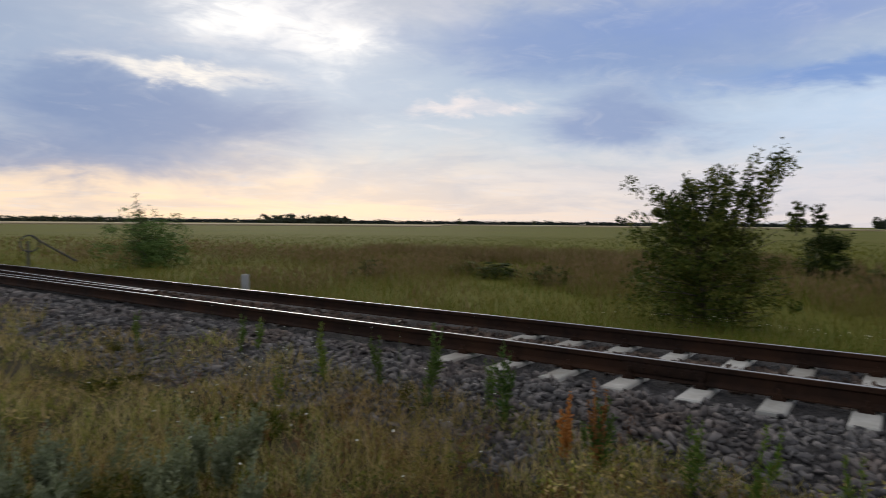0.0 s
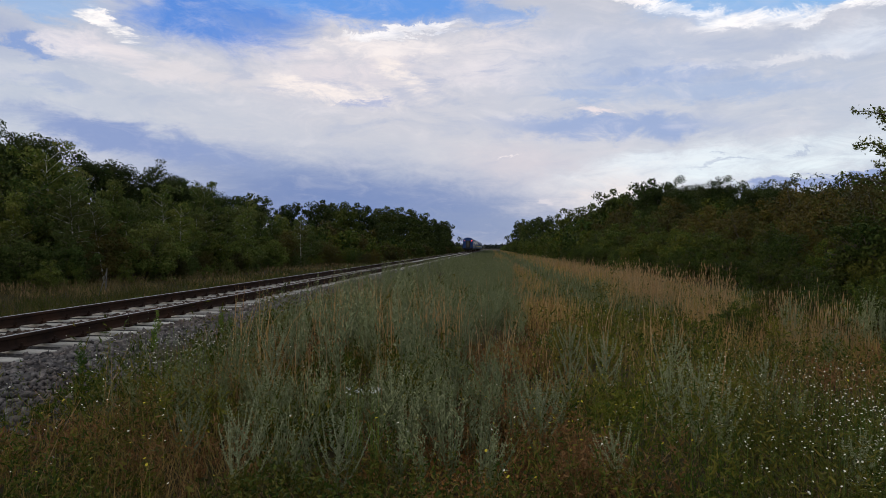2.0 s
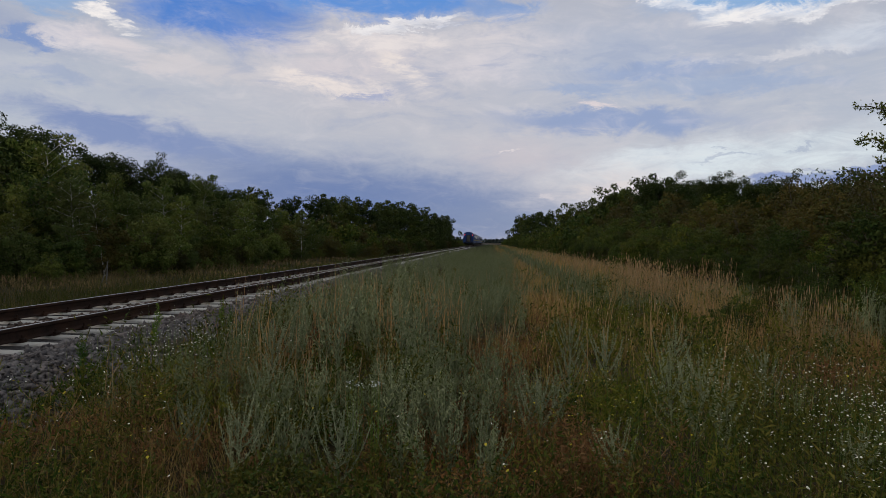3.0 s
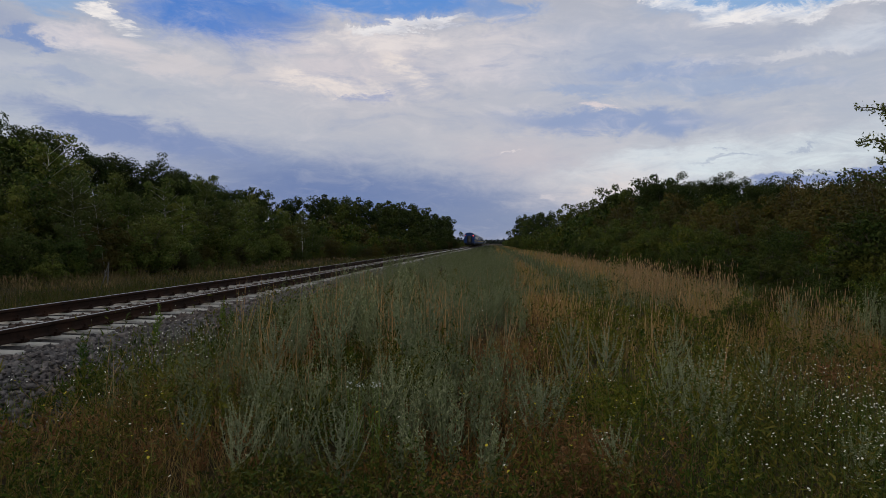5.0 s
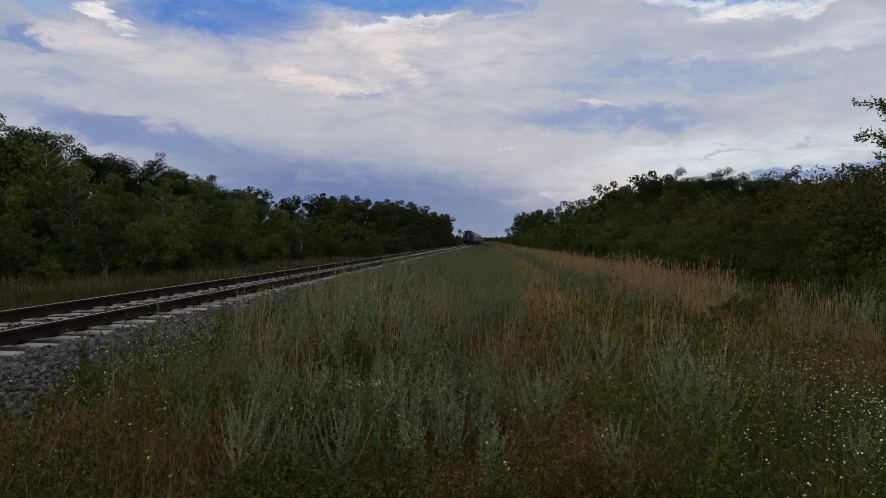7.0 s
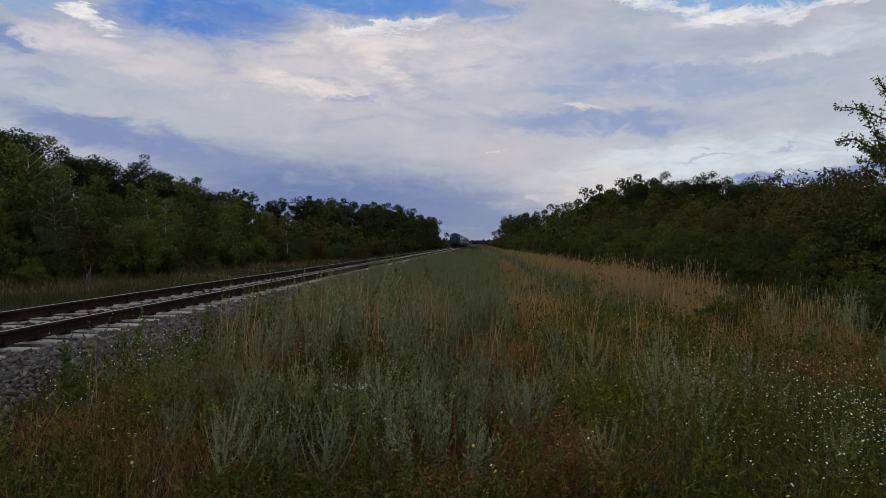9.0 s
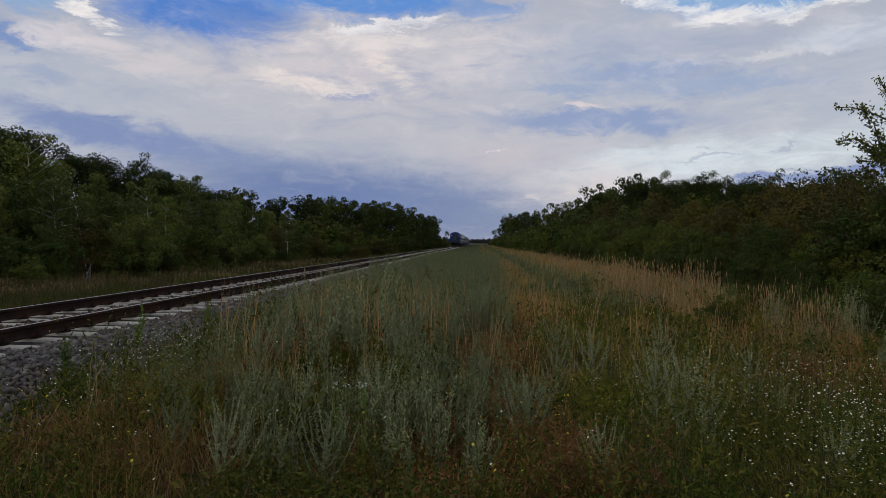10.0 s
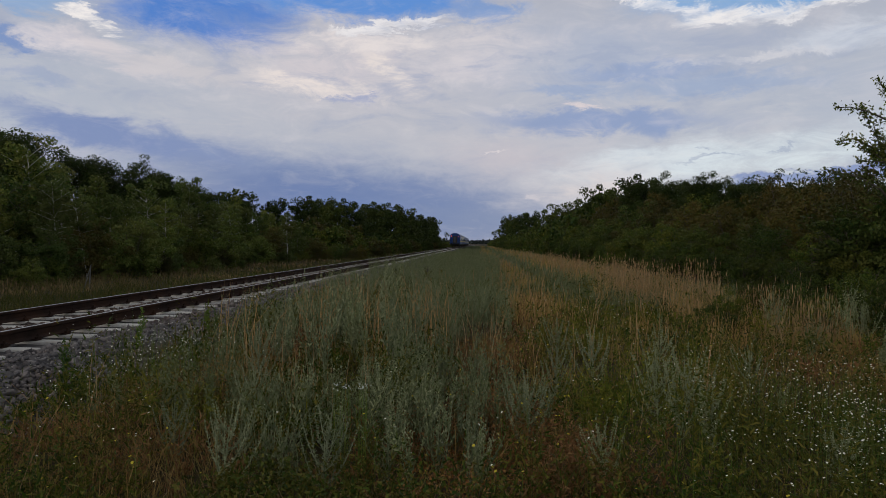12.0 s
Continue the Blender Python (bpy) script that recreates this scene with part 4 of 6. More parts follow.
rng = np.random.default_rng(72)
inv = hawthorn.matrix_basis.inverted()
for start, tip in (((12.6, 18.9, 4.2), (9.5, 18.2, 5.15)), ((12.4, 18.9, 3.2), (10.2, 18.2, 3.7)), ((12.8, 18.9, 4.6), (11.2, 18.6, 6.0)), ((11.6, 18.9, 2.8), (10.50, 18.8, 5.3)), ((11.6, 18.9, 2.6), (9.9, 19.0, 3.45)), ((11.3, 18.8, 3.7), (10.0, 19.0, 4.4)), ((12.0, 18.9, 3.6), (10.95, 18.8, 6.1)), ((12.0, 18.9, 3.0), (10.8, 18.7, 4.6)), ((11.9, 18.8, 2.8), (10.5, 18.8, 4.2))):
    a, b = np.array(inv @ Vector(start)), np.array(inv @ Vector(tip))
    u = np.linspace(0, 1, 8)[:, None]
    line = a * (1 - u) + b * u + np.array([[0, 0, 0.25]]) * np.sin(u * 3.1) + rng.normal(0, 0.03, (8, 3))
    V, F = tube(line, np.linspace(0.045, 0.010, 8), 4)
    twig = part_mesh("branch", mesh_np("branch", V, F, M_BARK), hawthorn, "thin branch reaching out of the crown")
    q = rng.random(420) ** 1.5 * 1.02
    C = np.column_stack([np.interp(q, u[:, 0], line[:, i]) for i in range(3)]) + rng.normal(0, 1, (420, 3)) * (0.20 - 0.15 * q)[:, None]
    V, F = leaf_tris(rng, C, 0.095, 0.06)
    part_mesh("leaves", mesh_np("leaves", V, F, L_BUSH), twig)

# ---- far distance ----


def far_wood(name, az0, az1, dist, height, seed, label):
    """A distant strip of trees as uneven clumps."""
    rng = np.random.default_rng(seed)
    n = int((az1 - az0) * dist * 0.01745 / (height * 0.10))
    A = np.radians(rng.uniform(az0, az1, n))
    D = dist * rng.uniform(0.97, 1.06, n)
    H = height * np.clip(rng.normal(0.75, 0.2, n), 0.3, 1.4)
    C = []
    for a, d, h in zip(A, D, H):
        k = 8
        c = np.column_stack([rng.normal(0, h * 0.42, k), rng.normal(0, h * 0.42, k), rng.uniform(0.05, 1.0, k) * h])
        C.append(c + np.array([-math.sin(a) * d, math.cos(a) * d, -1.0]))
    V, F = leaf_quads(rng, np.concatenate(C), height * 0.55, height * 0.5)
    return tagged(new(name, mesh_np(name, V, F, L_HAZEWOOD)), label, "woodland", kind="stuff")


far_wood("distant_wood", 79, 92.2, 1000, 15, 81, "dark strip of distant woodland on the horizon")
far_wood("distant_tree_line", 94, 150, 1900, 10, 82, "low dark tree line along the far horizon")
far_wood("distant_tree_line", 150, 172, 1500, 10, 83, "low dark tree line along the far horizon")
far_wood("distant_tree_line", 134, 141, 1500, 17, 84, "dark wood on the far horizon")
far_wood("distant_tree_line", -20, 60, 1800, 12, 85, "low tree line where the track vanishes")
for az, d, h in ((124.4, 900, 9), (131.5, 950, 8), (128.8, 1000, 7), (110.4, 1000, 13), (110.9, 1000, 15), (153.5, 800, 8), (156.5, 800, 8), (163, 700, 18), (141.5, 900, 8), (118, 1200, 9), (92.4, 900, 14)):
    a = radians(az)
    ob = again(far_tree, -math.sin(a) * d, math.cos(a) * d, az * 7, h / 8.6, label="small dark tree on the far edge of the fields")
    ob.matrix_basis = ob.matrix_basis @ Matrix.Diagonal((1.3, 1.3, 1, 1))
# ripe fields far off
for az0, az1, d0, d1 in ((126, 170, 430, 900), (98, 128, 700, 1400), (80, 95, 480, 560)):
    bm = bmesh.new()
    top = []
    for d in (d0, d1):
        top.append([(-math.sin(radians(az0 + (az1 - az0) * k / 12)) * d, math.cos(radians(az0 + (az1 - az0) * k / 12)) * d) for k in range(13)])
    up = [[bm.verts.new((x, y, -0.25)) for x, y in r] for r in top]
    lo = [[bm.verts.new((x, y, -1.2)) for x, y in r] for r in top]
    for k in range(12):
        bm.faces.new((up[0][k], up[0][k + 1], up[1][k + 1], up[1][k]))
        bm.faces.new((lo[0][k], lo[0][k + 1], up[0][k + 1], up[0][k]))
    me = bpy.data.meshes.new("ripe_field")
    bm.to_mesh(me)
    bm.free()
    me.materials.append(M_WHEAT)
    tagged(new("ripe_field", me), "pale strip of ripe crop far off", "field", kind="structure")

# ================= things by the track =================
marker = tagged(new("marker_post"), "short white-painted concrete marker post beyond the rails", "post")
part("post", boxed(-0.075, 0.075, -0.075, 0.075, -0.15, 0.70, bevel=0.02), M_WHITEPAINT, marker)
marker.matrix_basis = pose(-10.0, -13.1, -0.66, 0, 1, 15)

stand_ob = tagged(new("switch_stand"), "dark iron hand switch stand with ring and slanting lever", "switch stand")
part("pedestal", boxed(-0.35, 0.35, -0.2, 0.2, -0.1, 0.28, bevel=0.04), M_DARKIRON, stand_ob)
V, F = tube([(0, 0, 0.1), (0, 0, 0.6), (0, 0, 1.25)], [0.05, 0.045, 0.04], 8)
part_mesh("upright", mesh_np("upright", V, F, M_DARKIRON), stand_ob)
ang = np.linspace(0, 2 * np.pi, 25)
V, F = tube(np.column_stack([0.05 + 0.30 * np.cos(ang) * -1, 0 * ang, 1.16 + 0.30 * np.sin(ang)]), np.full(25, 0.03), 6)
part_mesh("ring", mesh_np("ring", V, F, M_DARKIRON), stand_ob)
V, F = tube([(0.1, 0, 1.46), (0.5, 0, 1.16), (1.55, 0, 0.48)], [0.03, 0.035, 0.045], 6)
part_mesh("lever", mesh_np("lever", V, F, M_DARKIRON), stand_ob)
stand_ob.matrix_basis = pose(-10.5, -26.3, -0.72, 0, 0, 158)

pole = tagged(new("utility_pole"), "grey weathered wooden pole with loose wires at its top", "pole")
V, F = tube([(0, 0, -0.3), (0.02, 0.01, 2.5), (0.05, 0.02, 5.25)], [0.070, 0.060, 0.045], 10)
part_mesh("shaft", mesh_np("shaft", V, F, M_OLDWOOD), pole)
part("cap", boxed(-0.01, 0.11, -0.04, 0.08, 5.2, 5.26, bevel=0.012), M_OLDWOOD, pole)
for k in range(3):
    t = np.linspace(0, 1, 9)
    sx = 0.10 * (k - 1)
    V, F = tube(np.column_stack([0.05 + sx + (0.12 + 0.06 * k) * np.sin(t * 3.1) * (1 if k % 2 else -1), 0.05 * np.sin(t * 5 + k), 4.9 - t * (0.8 + 0.4 * k)]), np.full(9, 0.006), 4)
    part_mesh("wire", mesh_np("wire", V, F, M_DARKIRON), pole)
pole.matrix_basis = pose(-16.5, 8.3, float(ground_z(-16.5, 8.3)), 0, 0, 20)

stake = tagged(new("stake"), "thin dark leaning wooden stake in the grass", "stake")
V, F = tube([(0, 0, -0.2), (0.03, 0, 0.6), (0.05, 0.02, 1.15)], [0.03, 0.028, 0.022], 6)
part_mesh("stick", mesh_np("stick", V, F, M_OLDWOOD), stake)
V, F = tube([(-0.28, 0.0, -0.2), (-0.12, 0, 0.4), (0.02, 0.02, 1.0)], [0.025, 0.022, 0.018], 6)
part_mesh("stick", mesh_np("stick", V, F, M_OLDWOOD), stake)
stake.matrix_basis = pose(-15.8, 25.8, float(ground_z(-15.8, 25.8)), 0, 0, 30)

warning = tagged(new("warning_sign"), "small white triangular railway sign on a thin post", "sign")
V, F = tube([(0, 0, -0.3), (0, 0, 1.6), (0, 0, 3.0)], [0.04, 0.04, 0.035], 8)
part_mesh("post", mesh_np("post", V, F, M_DARKIRON), warning)
bm = bmesh.new()
bmesh.ops.create_cone(bm, cap_ends=True, segments=3, radius1=0.52, radius2=0.52, depth=0.03, matrix=Matrix.Translation((0, -0.05, 3.0)) @ Matrix.Rotation(math.pi / 2, 4, "X") @ Matrix.Rotation(math.pi, 4, "Z"))
part("plate", bm, M_WHITEPAINT, warning, "white triangular plate")
warning.matrix_basis = pose(-3.9, 158.0, float(ground_z(-3.9, 158.0)), 0, 0, 0)

# ---- the train ----


def make_carriage():
    """A passenger carriage, 24 m long, its rear end at y = 0, standing on z = 0 at the rail tops."""
    car = tagged(new("passenger_carriage"), "blue passenger carriage with grey roof and yellow stripe", "train carriage", group="carriages of the train")
    w = 1.53
    sec = [(-w, 1.05), (-w, 3.35)] + [(-w * math.cos(a), 3.35 + 0.92 * math.sin(a)) for a in np.linspace(0.25, math.pi - 0.25, 9)] + [(w, 3.35), (w, 1.05)]

    def prism(points, y0, y1):
        bm = bmesh.new()
        r = [[bm.verts.new((x, y, z)) for x, z in points] for y in (y0, y1)]
        n = len(points)
        for k in range(n):
            bm.faces.new((r[0][k], r[0][(k + 1) % n], r[1][(k + 1) % n], r[1][k]))
        bm.faces.new(r[0])
        bm.faces.new(r[1])
        bmesh.ops.recalc_face_normals(bm, faces=bm.faces)
        return bm

    body = part("body", prism(sec, 0.35, 23.9), M_BLUEPAINT, car)
    roof = [(-w * 1.004 * math.cos(a), 3.37 + 0.935 * math.sin(a)) for a in np.linspace(0.3, math.pi - 0.3, 9)] + [(w * 0.5, 3.5), (-w * 0.5, 3.5)]
    part("roof", prism(roof, 0.6, 23.7), M_ROOFGREY, car, "grey curved roof")
    for sx in (-1, 1):
        part("stripe", boxed(min(sx * w, sx * (w + 0.012)), max(sx * w, sx * (w + 0.012)), 0.4, 23.85, 1.75, 1.95), M_YELLOW, body, "yellow stripe")
        for k in range(10):
            part("window", boxed(min(sx * (w - 0.02), sx * (w + 0.015)), max(sx * (w - 0.02), sx * (w + 0.015)), 2.6 + k * 2.0, 3.7 + k * 2.0, 2.2, 3.05), M_GLASS, body)
    part("gangway", boxed(-0.62, 0.62, 0.0, 0.36, 1.2, 3.35, bevel=0.06), M_UNDER, car, "dark rubber gangway")
    part("end_door", boxed(-0.42, 0.42, -0.03, 0.03, 1.3, 3.2), M_GLASS, car)
    for sx in (-1, 1):
        part("tail_lamp", boxed(sx * 1.1 - 0.1, sx * 1.1 + 0.1, 0.27, 0.36, 3.25, 3.45, bevel=0.03), M_LAMP, car, "lit red tail lamp")
        part("buffer", boxed(sx * 0.98 - 0.2, sx * 0.98 + 0.2, -0.3, 0.36, 0.88, 1.24, bevel=0.05), M_UNDER, car)
    part("underframe", boxed(-1.35, 1.35, 0.4, 23.8, 0.62, 1.06, bevel=0.05), M_UNDER, car)
    for y in (4.0, 20.2):
        bogie = part("bogie", boxed(-1.1, 1.1, y - 1.7, y + 1.7, 0.45, 0.75, bevel=0.06), M_UNDER, car)
        for dy in (-1.2, 1.2):
            for sx in (-0.8, 0.8):
                bm = bmesh.new()
                bmesh.ops.create_cone(bm, cap_ends=True, segments=20, radius1=0.475, radius2=0.475, depth=0.13, matrix=Matrix.Translation((sx, y + dy, 0.475)) @ Matrix.Rotation(math.pi / 2, 4, "Y"))
                part("wheel", bm, M_RUST, bogie)
    return car


carriage = make_carriage()
carriage.matrix_basis = pose(TRACK_X, 195.0, 0.002)
for k in range(1, 7):
    copy_thing(carriage, pose(TRACK_X, 195.0 + 24.5 * k, 0.002))

# ================= grass, weeds and flowers =================


def vnoise(x, y, scale, seed):
    """Smooth value noise, 0..1."""
    r = np.random.default_rng(seed).random((64, 64))
    u, v = np.asarray(x) / scale + 500, np.asarray(y) / scale + 500
    i, j = np.floor(u).astype(int), np.floor(v).astype(int)
    f, g = u - i, v - j
    f, g = f * f * (3 - 2 * f), g * g * (3 - 2 * g)
    p = lambda a, b: r[a % 64, b % 64]
    return (p(i, j) * (1 - f) + p(i + 1, j) * f) * (1 - g) + (p(i, j + 1) * (1 - f) + p(i + 1, j + 1) * f) * g


def spots(rng, n, r0, r1, a0, a1):
    """Points whose spacing grows with the distance from the viewer's place; angles from +y to the left."""
    r = np.exp(rng.uniform(math.log(r0), math.log(r1), n))
    a = np.radians(rng.uniform(a0, a1, n))
    return -np.sin(a) * r, np.cos(a) * r, r


def toe(y):
    """Where the grass meets the stones."""
    y = np.asarray(y, float)
    return -4.40 - 0.35 * (vnoise(0 * y, y, 2.2, 3) - 0.3) - 0.55 * np.clip((y - 8) / 7, 0, 1) - 0.5 * np.clip((-1.0 - y) / 3, 0, 1)


def surf_z(x, y):
    """The ground, or the stones that lie over it."""
    return np.maximum(ground_z(x, y), np.interp(-np.asarray(x, float), [-p[0] for p in prof], [p[1] for p in prof], left=-9, right=-9))


# patches of the verge that stand out: x, y, half widths
RUST_PATCHES = ((0.15, 9.5, 0.6, 3.6), (0.25, 7.0, 0.75, 1.2), (0.1, 5.1, 1.2, 0.9), (-3.6, 5.2, 0.5, 0.7), (-3.2, 7.4, 0.55, 1.0), (-2.9, 10.3, 0.4, 1.8), (1.2, 18.0, 0.6, 6.0), (4.6, 9.0, 0.8, 0.8), (-3.3, -2.6, 0.7, 1.8), (-3.4, 1.8, 0.6, 1.2), (-2.2, 4.7, 0.5, 0.5), (6.6, 11.6, 1.0, 0.8))
LIME_PATCHES = ((1.7, 10.2, 0.9, 1.6), (1.5, 6.3, 0.7, 0.7), (-2.4, 5.3, 0.5, 0.5), (5.8, 12.8, 0.8, 1.0), (2.6, 8.0, 0.8, 0.9), (3.4, 15.0, 1.2, 2.0), (-3.9, -0.6, 0.4, 1.0), (-2.9, -4.6, 0.6, 0.9))


def patch_weight(X, Y, patches):
    """How much a place belongs to one of the patches, with a ragged edge."""
    w = 0 * np.asarray(X, float)
    for x, y, rx, ry in patches:
        w = np.maximum(w, np.exp(-((X - x) / rx) ** 2 - ((Y - y) / ry) ** 2))
    return w * (0.55 + 0.9 * vnoise(X, Y, 0.35, 77))


def stuff(name, V, F, mat, label, category):
    return tagged(new(name, mesh_np(name, V, F, mat)), label, category, kind="stuff")


def quads_only(rng, X, Y, Z, h, w, lean):
    """Far blades: one tapering quad each."""
    n = len(X)
    az, az2 = rng.uniform(0, 6.283, n), rng.uniform(0, 6.283, n)
    side = np.stack([np.cos(az), np.sin(az), 0 * az], 1) * (w / 2)[:, None]
    bend = np.stack([np.cos(az2), np.sin(az2), 0 * az], 1) * (np.abs(rng.normal(0, lean, n)) * h)[:, None]
    B = np.column_stack([X, Y, Z])
    T = B + bend + np.column_stack([0 * h, 0 * h, h])
    V = np.stack([B - side, B + side, T + side * 0.25, T - side * 0.25], 1).reshape(-1, 3)
    return V, np.arange(4 * n).reshape(-1, 4)


rng = np.random.default_rng(101)
# low green and tan grass of the verge
X, Y, R = spots(rng, 125000, 1.3, 45, -42, 172)
keep = (X > toe(Y)) & (X < 9.8) & (vnoise(X, Y, 0.35, 4) > 0.22 + 0.25 * (vnoise(X, Y, 2.5, 5) > 0.62)) & ((Y > 0.5) | (rng.random(len(X)) < 0.4))
X, Y, R = X[keep], Y[keep], R[keep]
hgt = (0.07 + 0.34 * np.clip((vnoise(X, Y, 0.8, 6) - 0.3) / 0.5, 0, 1) + 0.06 * np.clip(Y / 8, 0, 1)) * rng.uniform(0.4, 1.25, len(X)) * np.clip(0.55 + Y / 6, 0.45, 1)
rusty = patch_weight(X, Y, RUST_PATCHES) > rng.uniform(0.15, 0.75, len(X))
for sel, mat, name, label in ((~rusty, L_GRASS, "verge_grass", "short green and tan grass of the verge"), (rusty, L_RUSTY, "rusty_grass", "low rust-brown grass along the trodden path")):
    V, F = blades(rng, np.column_stack([X, Y])[sel], surf_z(X, Y)[sel] - 0.01, hgt[sel], (0.0042 * np.maximum(1, R / 4.0) * rng.uniform(0.6, 1.4, len(X)))[sel], 0.7)
    stuff(name, V, F, mat, label, "grass")
# light green and straw-coloured grass on the bare side of the verge
X, Y, R = spots(rng, 120000, 2.5, 20, 40, 174)
keep = (X > toe(Y) - 0.15) & (vnoise(X, Y, 0.5, 51) * 0.6 + vnoise(X, Y, 1.6, 52) * 0.4 > 0.40)
X, Y, R = X[keep], Y[keep], R[keep]
V, F = quads_only(rng, X, Y, surf_z(X, Y), rng.uniform(0.05, 0.20, len(X)) * (0.35 + 1.2 * vnoise(X, Y, 0.6, 53)), 0.008 * np.maximum(1, R / 5), 0.8)
stuff("roadside_grass", V, F, L_ROAD, "light green and straw-coloured grass by the ballast", "grass")
X, Y, R = spots(rng, 60000, 0.5, 22, 172, 318)
keep = (X > toe(Y)) & (vnoise(X, Y, 0.5, 67) > 0.25)
X, Y, R = X[keep], Y[keep], R[keep]
V, F = quads_only(rng, X, Y, surf_z(X, Y) - 0.01, rng.uniform(0.06, 0.34, len(X)), 0.008 * np.maximum(1, R / 4), 0.6)
stuff("verge_grass", V, F, L_GRASS, "short green and tan grass of the verge", "grass")
# low leafy cushions on the bare side
X, Y, R = spots(rng, 60000, 2.3, 14, 60, 174)
cushion = vnoise(X, Y, 0.55, 55) * 0.65 + vnoise(X, Y, 1.4, 56) * 0.35
keep = (X > toe(Y) - 0.1) & (cushion > 0.54)
X, Y, R, cushion = X[keep], Y[keep], R[keep], cushion[keep]
Z = surf_z(X, Y) + rng.random(len(X)) * np.clip((cushion - 0.52) * 1.3, 0.01, 0.24)
kind = vnoise(X, Y, 0.8, 57) > 0.55
for sel, mat, name, label in ((~kind, L_BRIGHTHERB, "low_herbs", "low cushions of dark green herbs on bare soil"), (kind, L_ROAD, "moss_cushions", "ochre-green cushions of moss and clover")):
    V, F = leaf_tris(rng, np.column_stack([X, Y, Z])[sel], 0.034, 0.022)
    stuff(name, V, F, mat, label, "herbs")
# brown thatch and dead stalks lying in it
X, Y, R = spots(rng, 60000, 1.3, 40, -42, 172)
keep = (X > toe(Y) - 0.1) & (X < 9.8) & (vnoise(X, Y, 0.9, 7) > 0.42) & ((Y > 0.5) | (rng.random(len(X)) < 0.5))
X, Y, R = X[keep], Y[keep], R[keep]
V, F = quads_only(rng, X, Y, surf_z(X, Y), rng.uniform(0.06, 0.24, len(X)), 0.005 * np.maximum(1, R / 4.0), 1.0)
stuff("dead_grass", V, F, L_RED, "brown dead grass and thatch on the verge", "grass")
# tall golden grass before the thicket and along the footpath
X, Y, R = spots(rng, 60000, 6, 95, -36, 6)
band = ((X > 4.9 + 2.6 * (vnoise(X, Y, 3, 8) - 0.5)) & (X < np.where(Y < 40, 0.335 * Y + 0.7 * vnoise(X, Y, 1.0, 59), 9.4)) & (X < 9.4) & (Y > 9) & (vnoise(X, Y, 1.0, 9) * 0.6 + vnoise(X, Y, 3.0, 28) * 0.4 > np.where(Y < 15, 0.66, np.where(X > 7.5, 0.58, 0.44)))) | ((X > 5.0) & (X < 9.2) & (Y > 9) & (Y < 20) & (vnoise(X, Y, 0.7, 62) > 0.70)) | ((X > 0.9) & (X < 2.4) & (Y > 26) & (vnoise(X, Y, 1.4, 10) > 0.55))
X, Y, R = X[band], Y[band], R[band]
tall = np.where(X > 3.2, rng.uniform(0.35, 1.0, len(X)) * np.where((Y > 14) & (Y < 36), 1.15, 0.95) * (0.55 + 0.85 * vnoise(X, Y, 0.8, 78)), rng.uniform(0.2, 0.5, len(X)))
V1, F1 = quads_only(rng, X, Y, surf_z(X, Y), tall, 0.0045 * np.maximum(1, R / 8), 0.26)
C = V1.reshape(-1, 4, 3)[:, 2:].mean(1)
pick = rng.random(len(C)) < 0.5
C = C[pick]
wv = (0.0045 * np.maximum(1, R[pick] / 8))[:, None]
d = np.stack([np.cos(C[:, 0] * 900), np.sin(C[:, 0] * 900), 0 * C[:, 0]], 1) * wv
upv = np.array([[0, 0, 1.0]])
V2 = np.stack([C - 0.05 * upv, C + d + 0.02 * upv, C + 0.11 * upv, C - d + 0.02 * upv], 1).reshape(-1, 3)
V, F = joined([(V1, F1), (V2, np.arange(len(V2)).reshape(-1, 4))])
stuff("tall_dry_grass", V, F, L_GOLD, "tall golden dry grass with seed heads", "grass")
# fine golden-brown grass in tufts between the herbs
X, Y, R = spots(rng, 22000, 2.2, 22, -40, 172)
keep = (X > toe(Y)) & (X < 8) & (vnoise(X, Y, 0.6, 31) * 0.5 + vnoise(X, Y, 1.9, 32) * 0.5 > 0.58)
X, Y, R = X[keep], Y[keep], R[keep]
hgt = np.where(Y > 2, rng.uniform(0.14, 0.46, len(X)), rng.uniform(0.06, 0.20, len(X)))
V, F = quads_only(rng, X, Y, surf_z(X, Y), hgt, 0.0035 * np.maximum(1, R / 4), 0.8)
stuff("tufted_dry_grass", V, F, L_TAN, "fine golden-brown grass in tufts", "grass")
# russet and straw-coloured tufts where the herbs leave room
T = np.array([(-3.4, 4.5), (-3.0, 5.4), (-3.3, 6.3), (-2.6, 7.3), (-2.9, 8.8), (-2.2, 5.0), (-2.5, 3.9), (0.5, 10.0), (0.4, 6.0), (1.0, 7.8), (4.2, 10.6), (5.3, 8.8), (3.2, 13.0), (5.8, 11.2), (6.4, 12.6), (2.2, 10.6), (-3.7, 2.6), (-3.6, 1.2), (-3.8, -0.6), (-3.4, -2.4), (3.0, 8.0), (-1.4, 9.5)])
pick = rng.integers(0, len(T), 6000)
X, Y = T[pick, 0] + rng.normal(0, 0.38, 6000), T[pick, 1] + rng.normal(0, 0.50, 6000)
keep = X > toe(Y)
X, Y, pick = X[keep], Y[keep], pick[keep]
V, F = blades(rng, np.column_stack([X, Y]), surf_z(X, Y) - 0.01, rng.uniform(0.15, 0.50, len(X)) * np.where(Y > 3, 1.0, 0.65), 0.0048 * np.maximum(1, np.hypot(X, Y) / 5), 0.75)
stuff("russet_tufts", V, F, L_TAN, "russet and straw-coloured grass tufts among herbs", "grass")
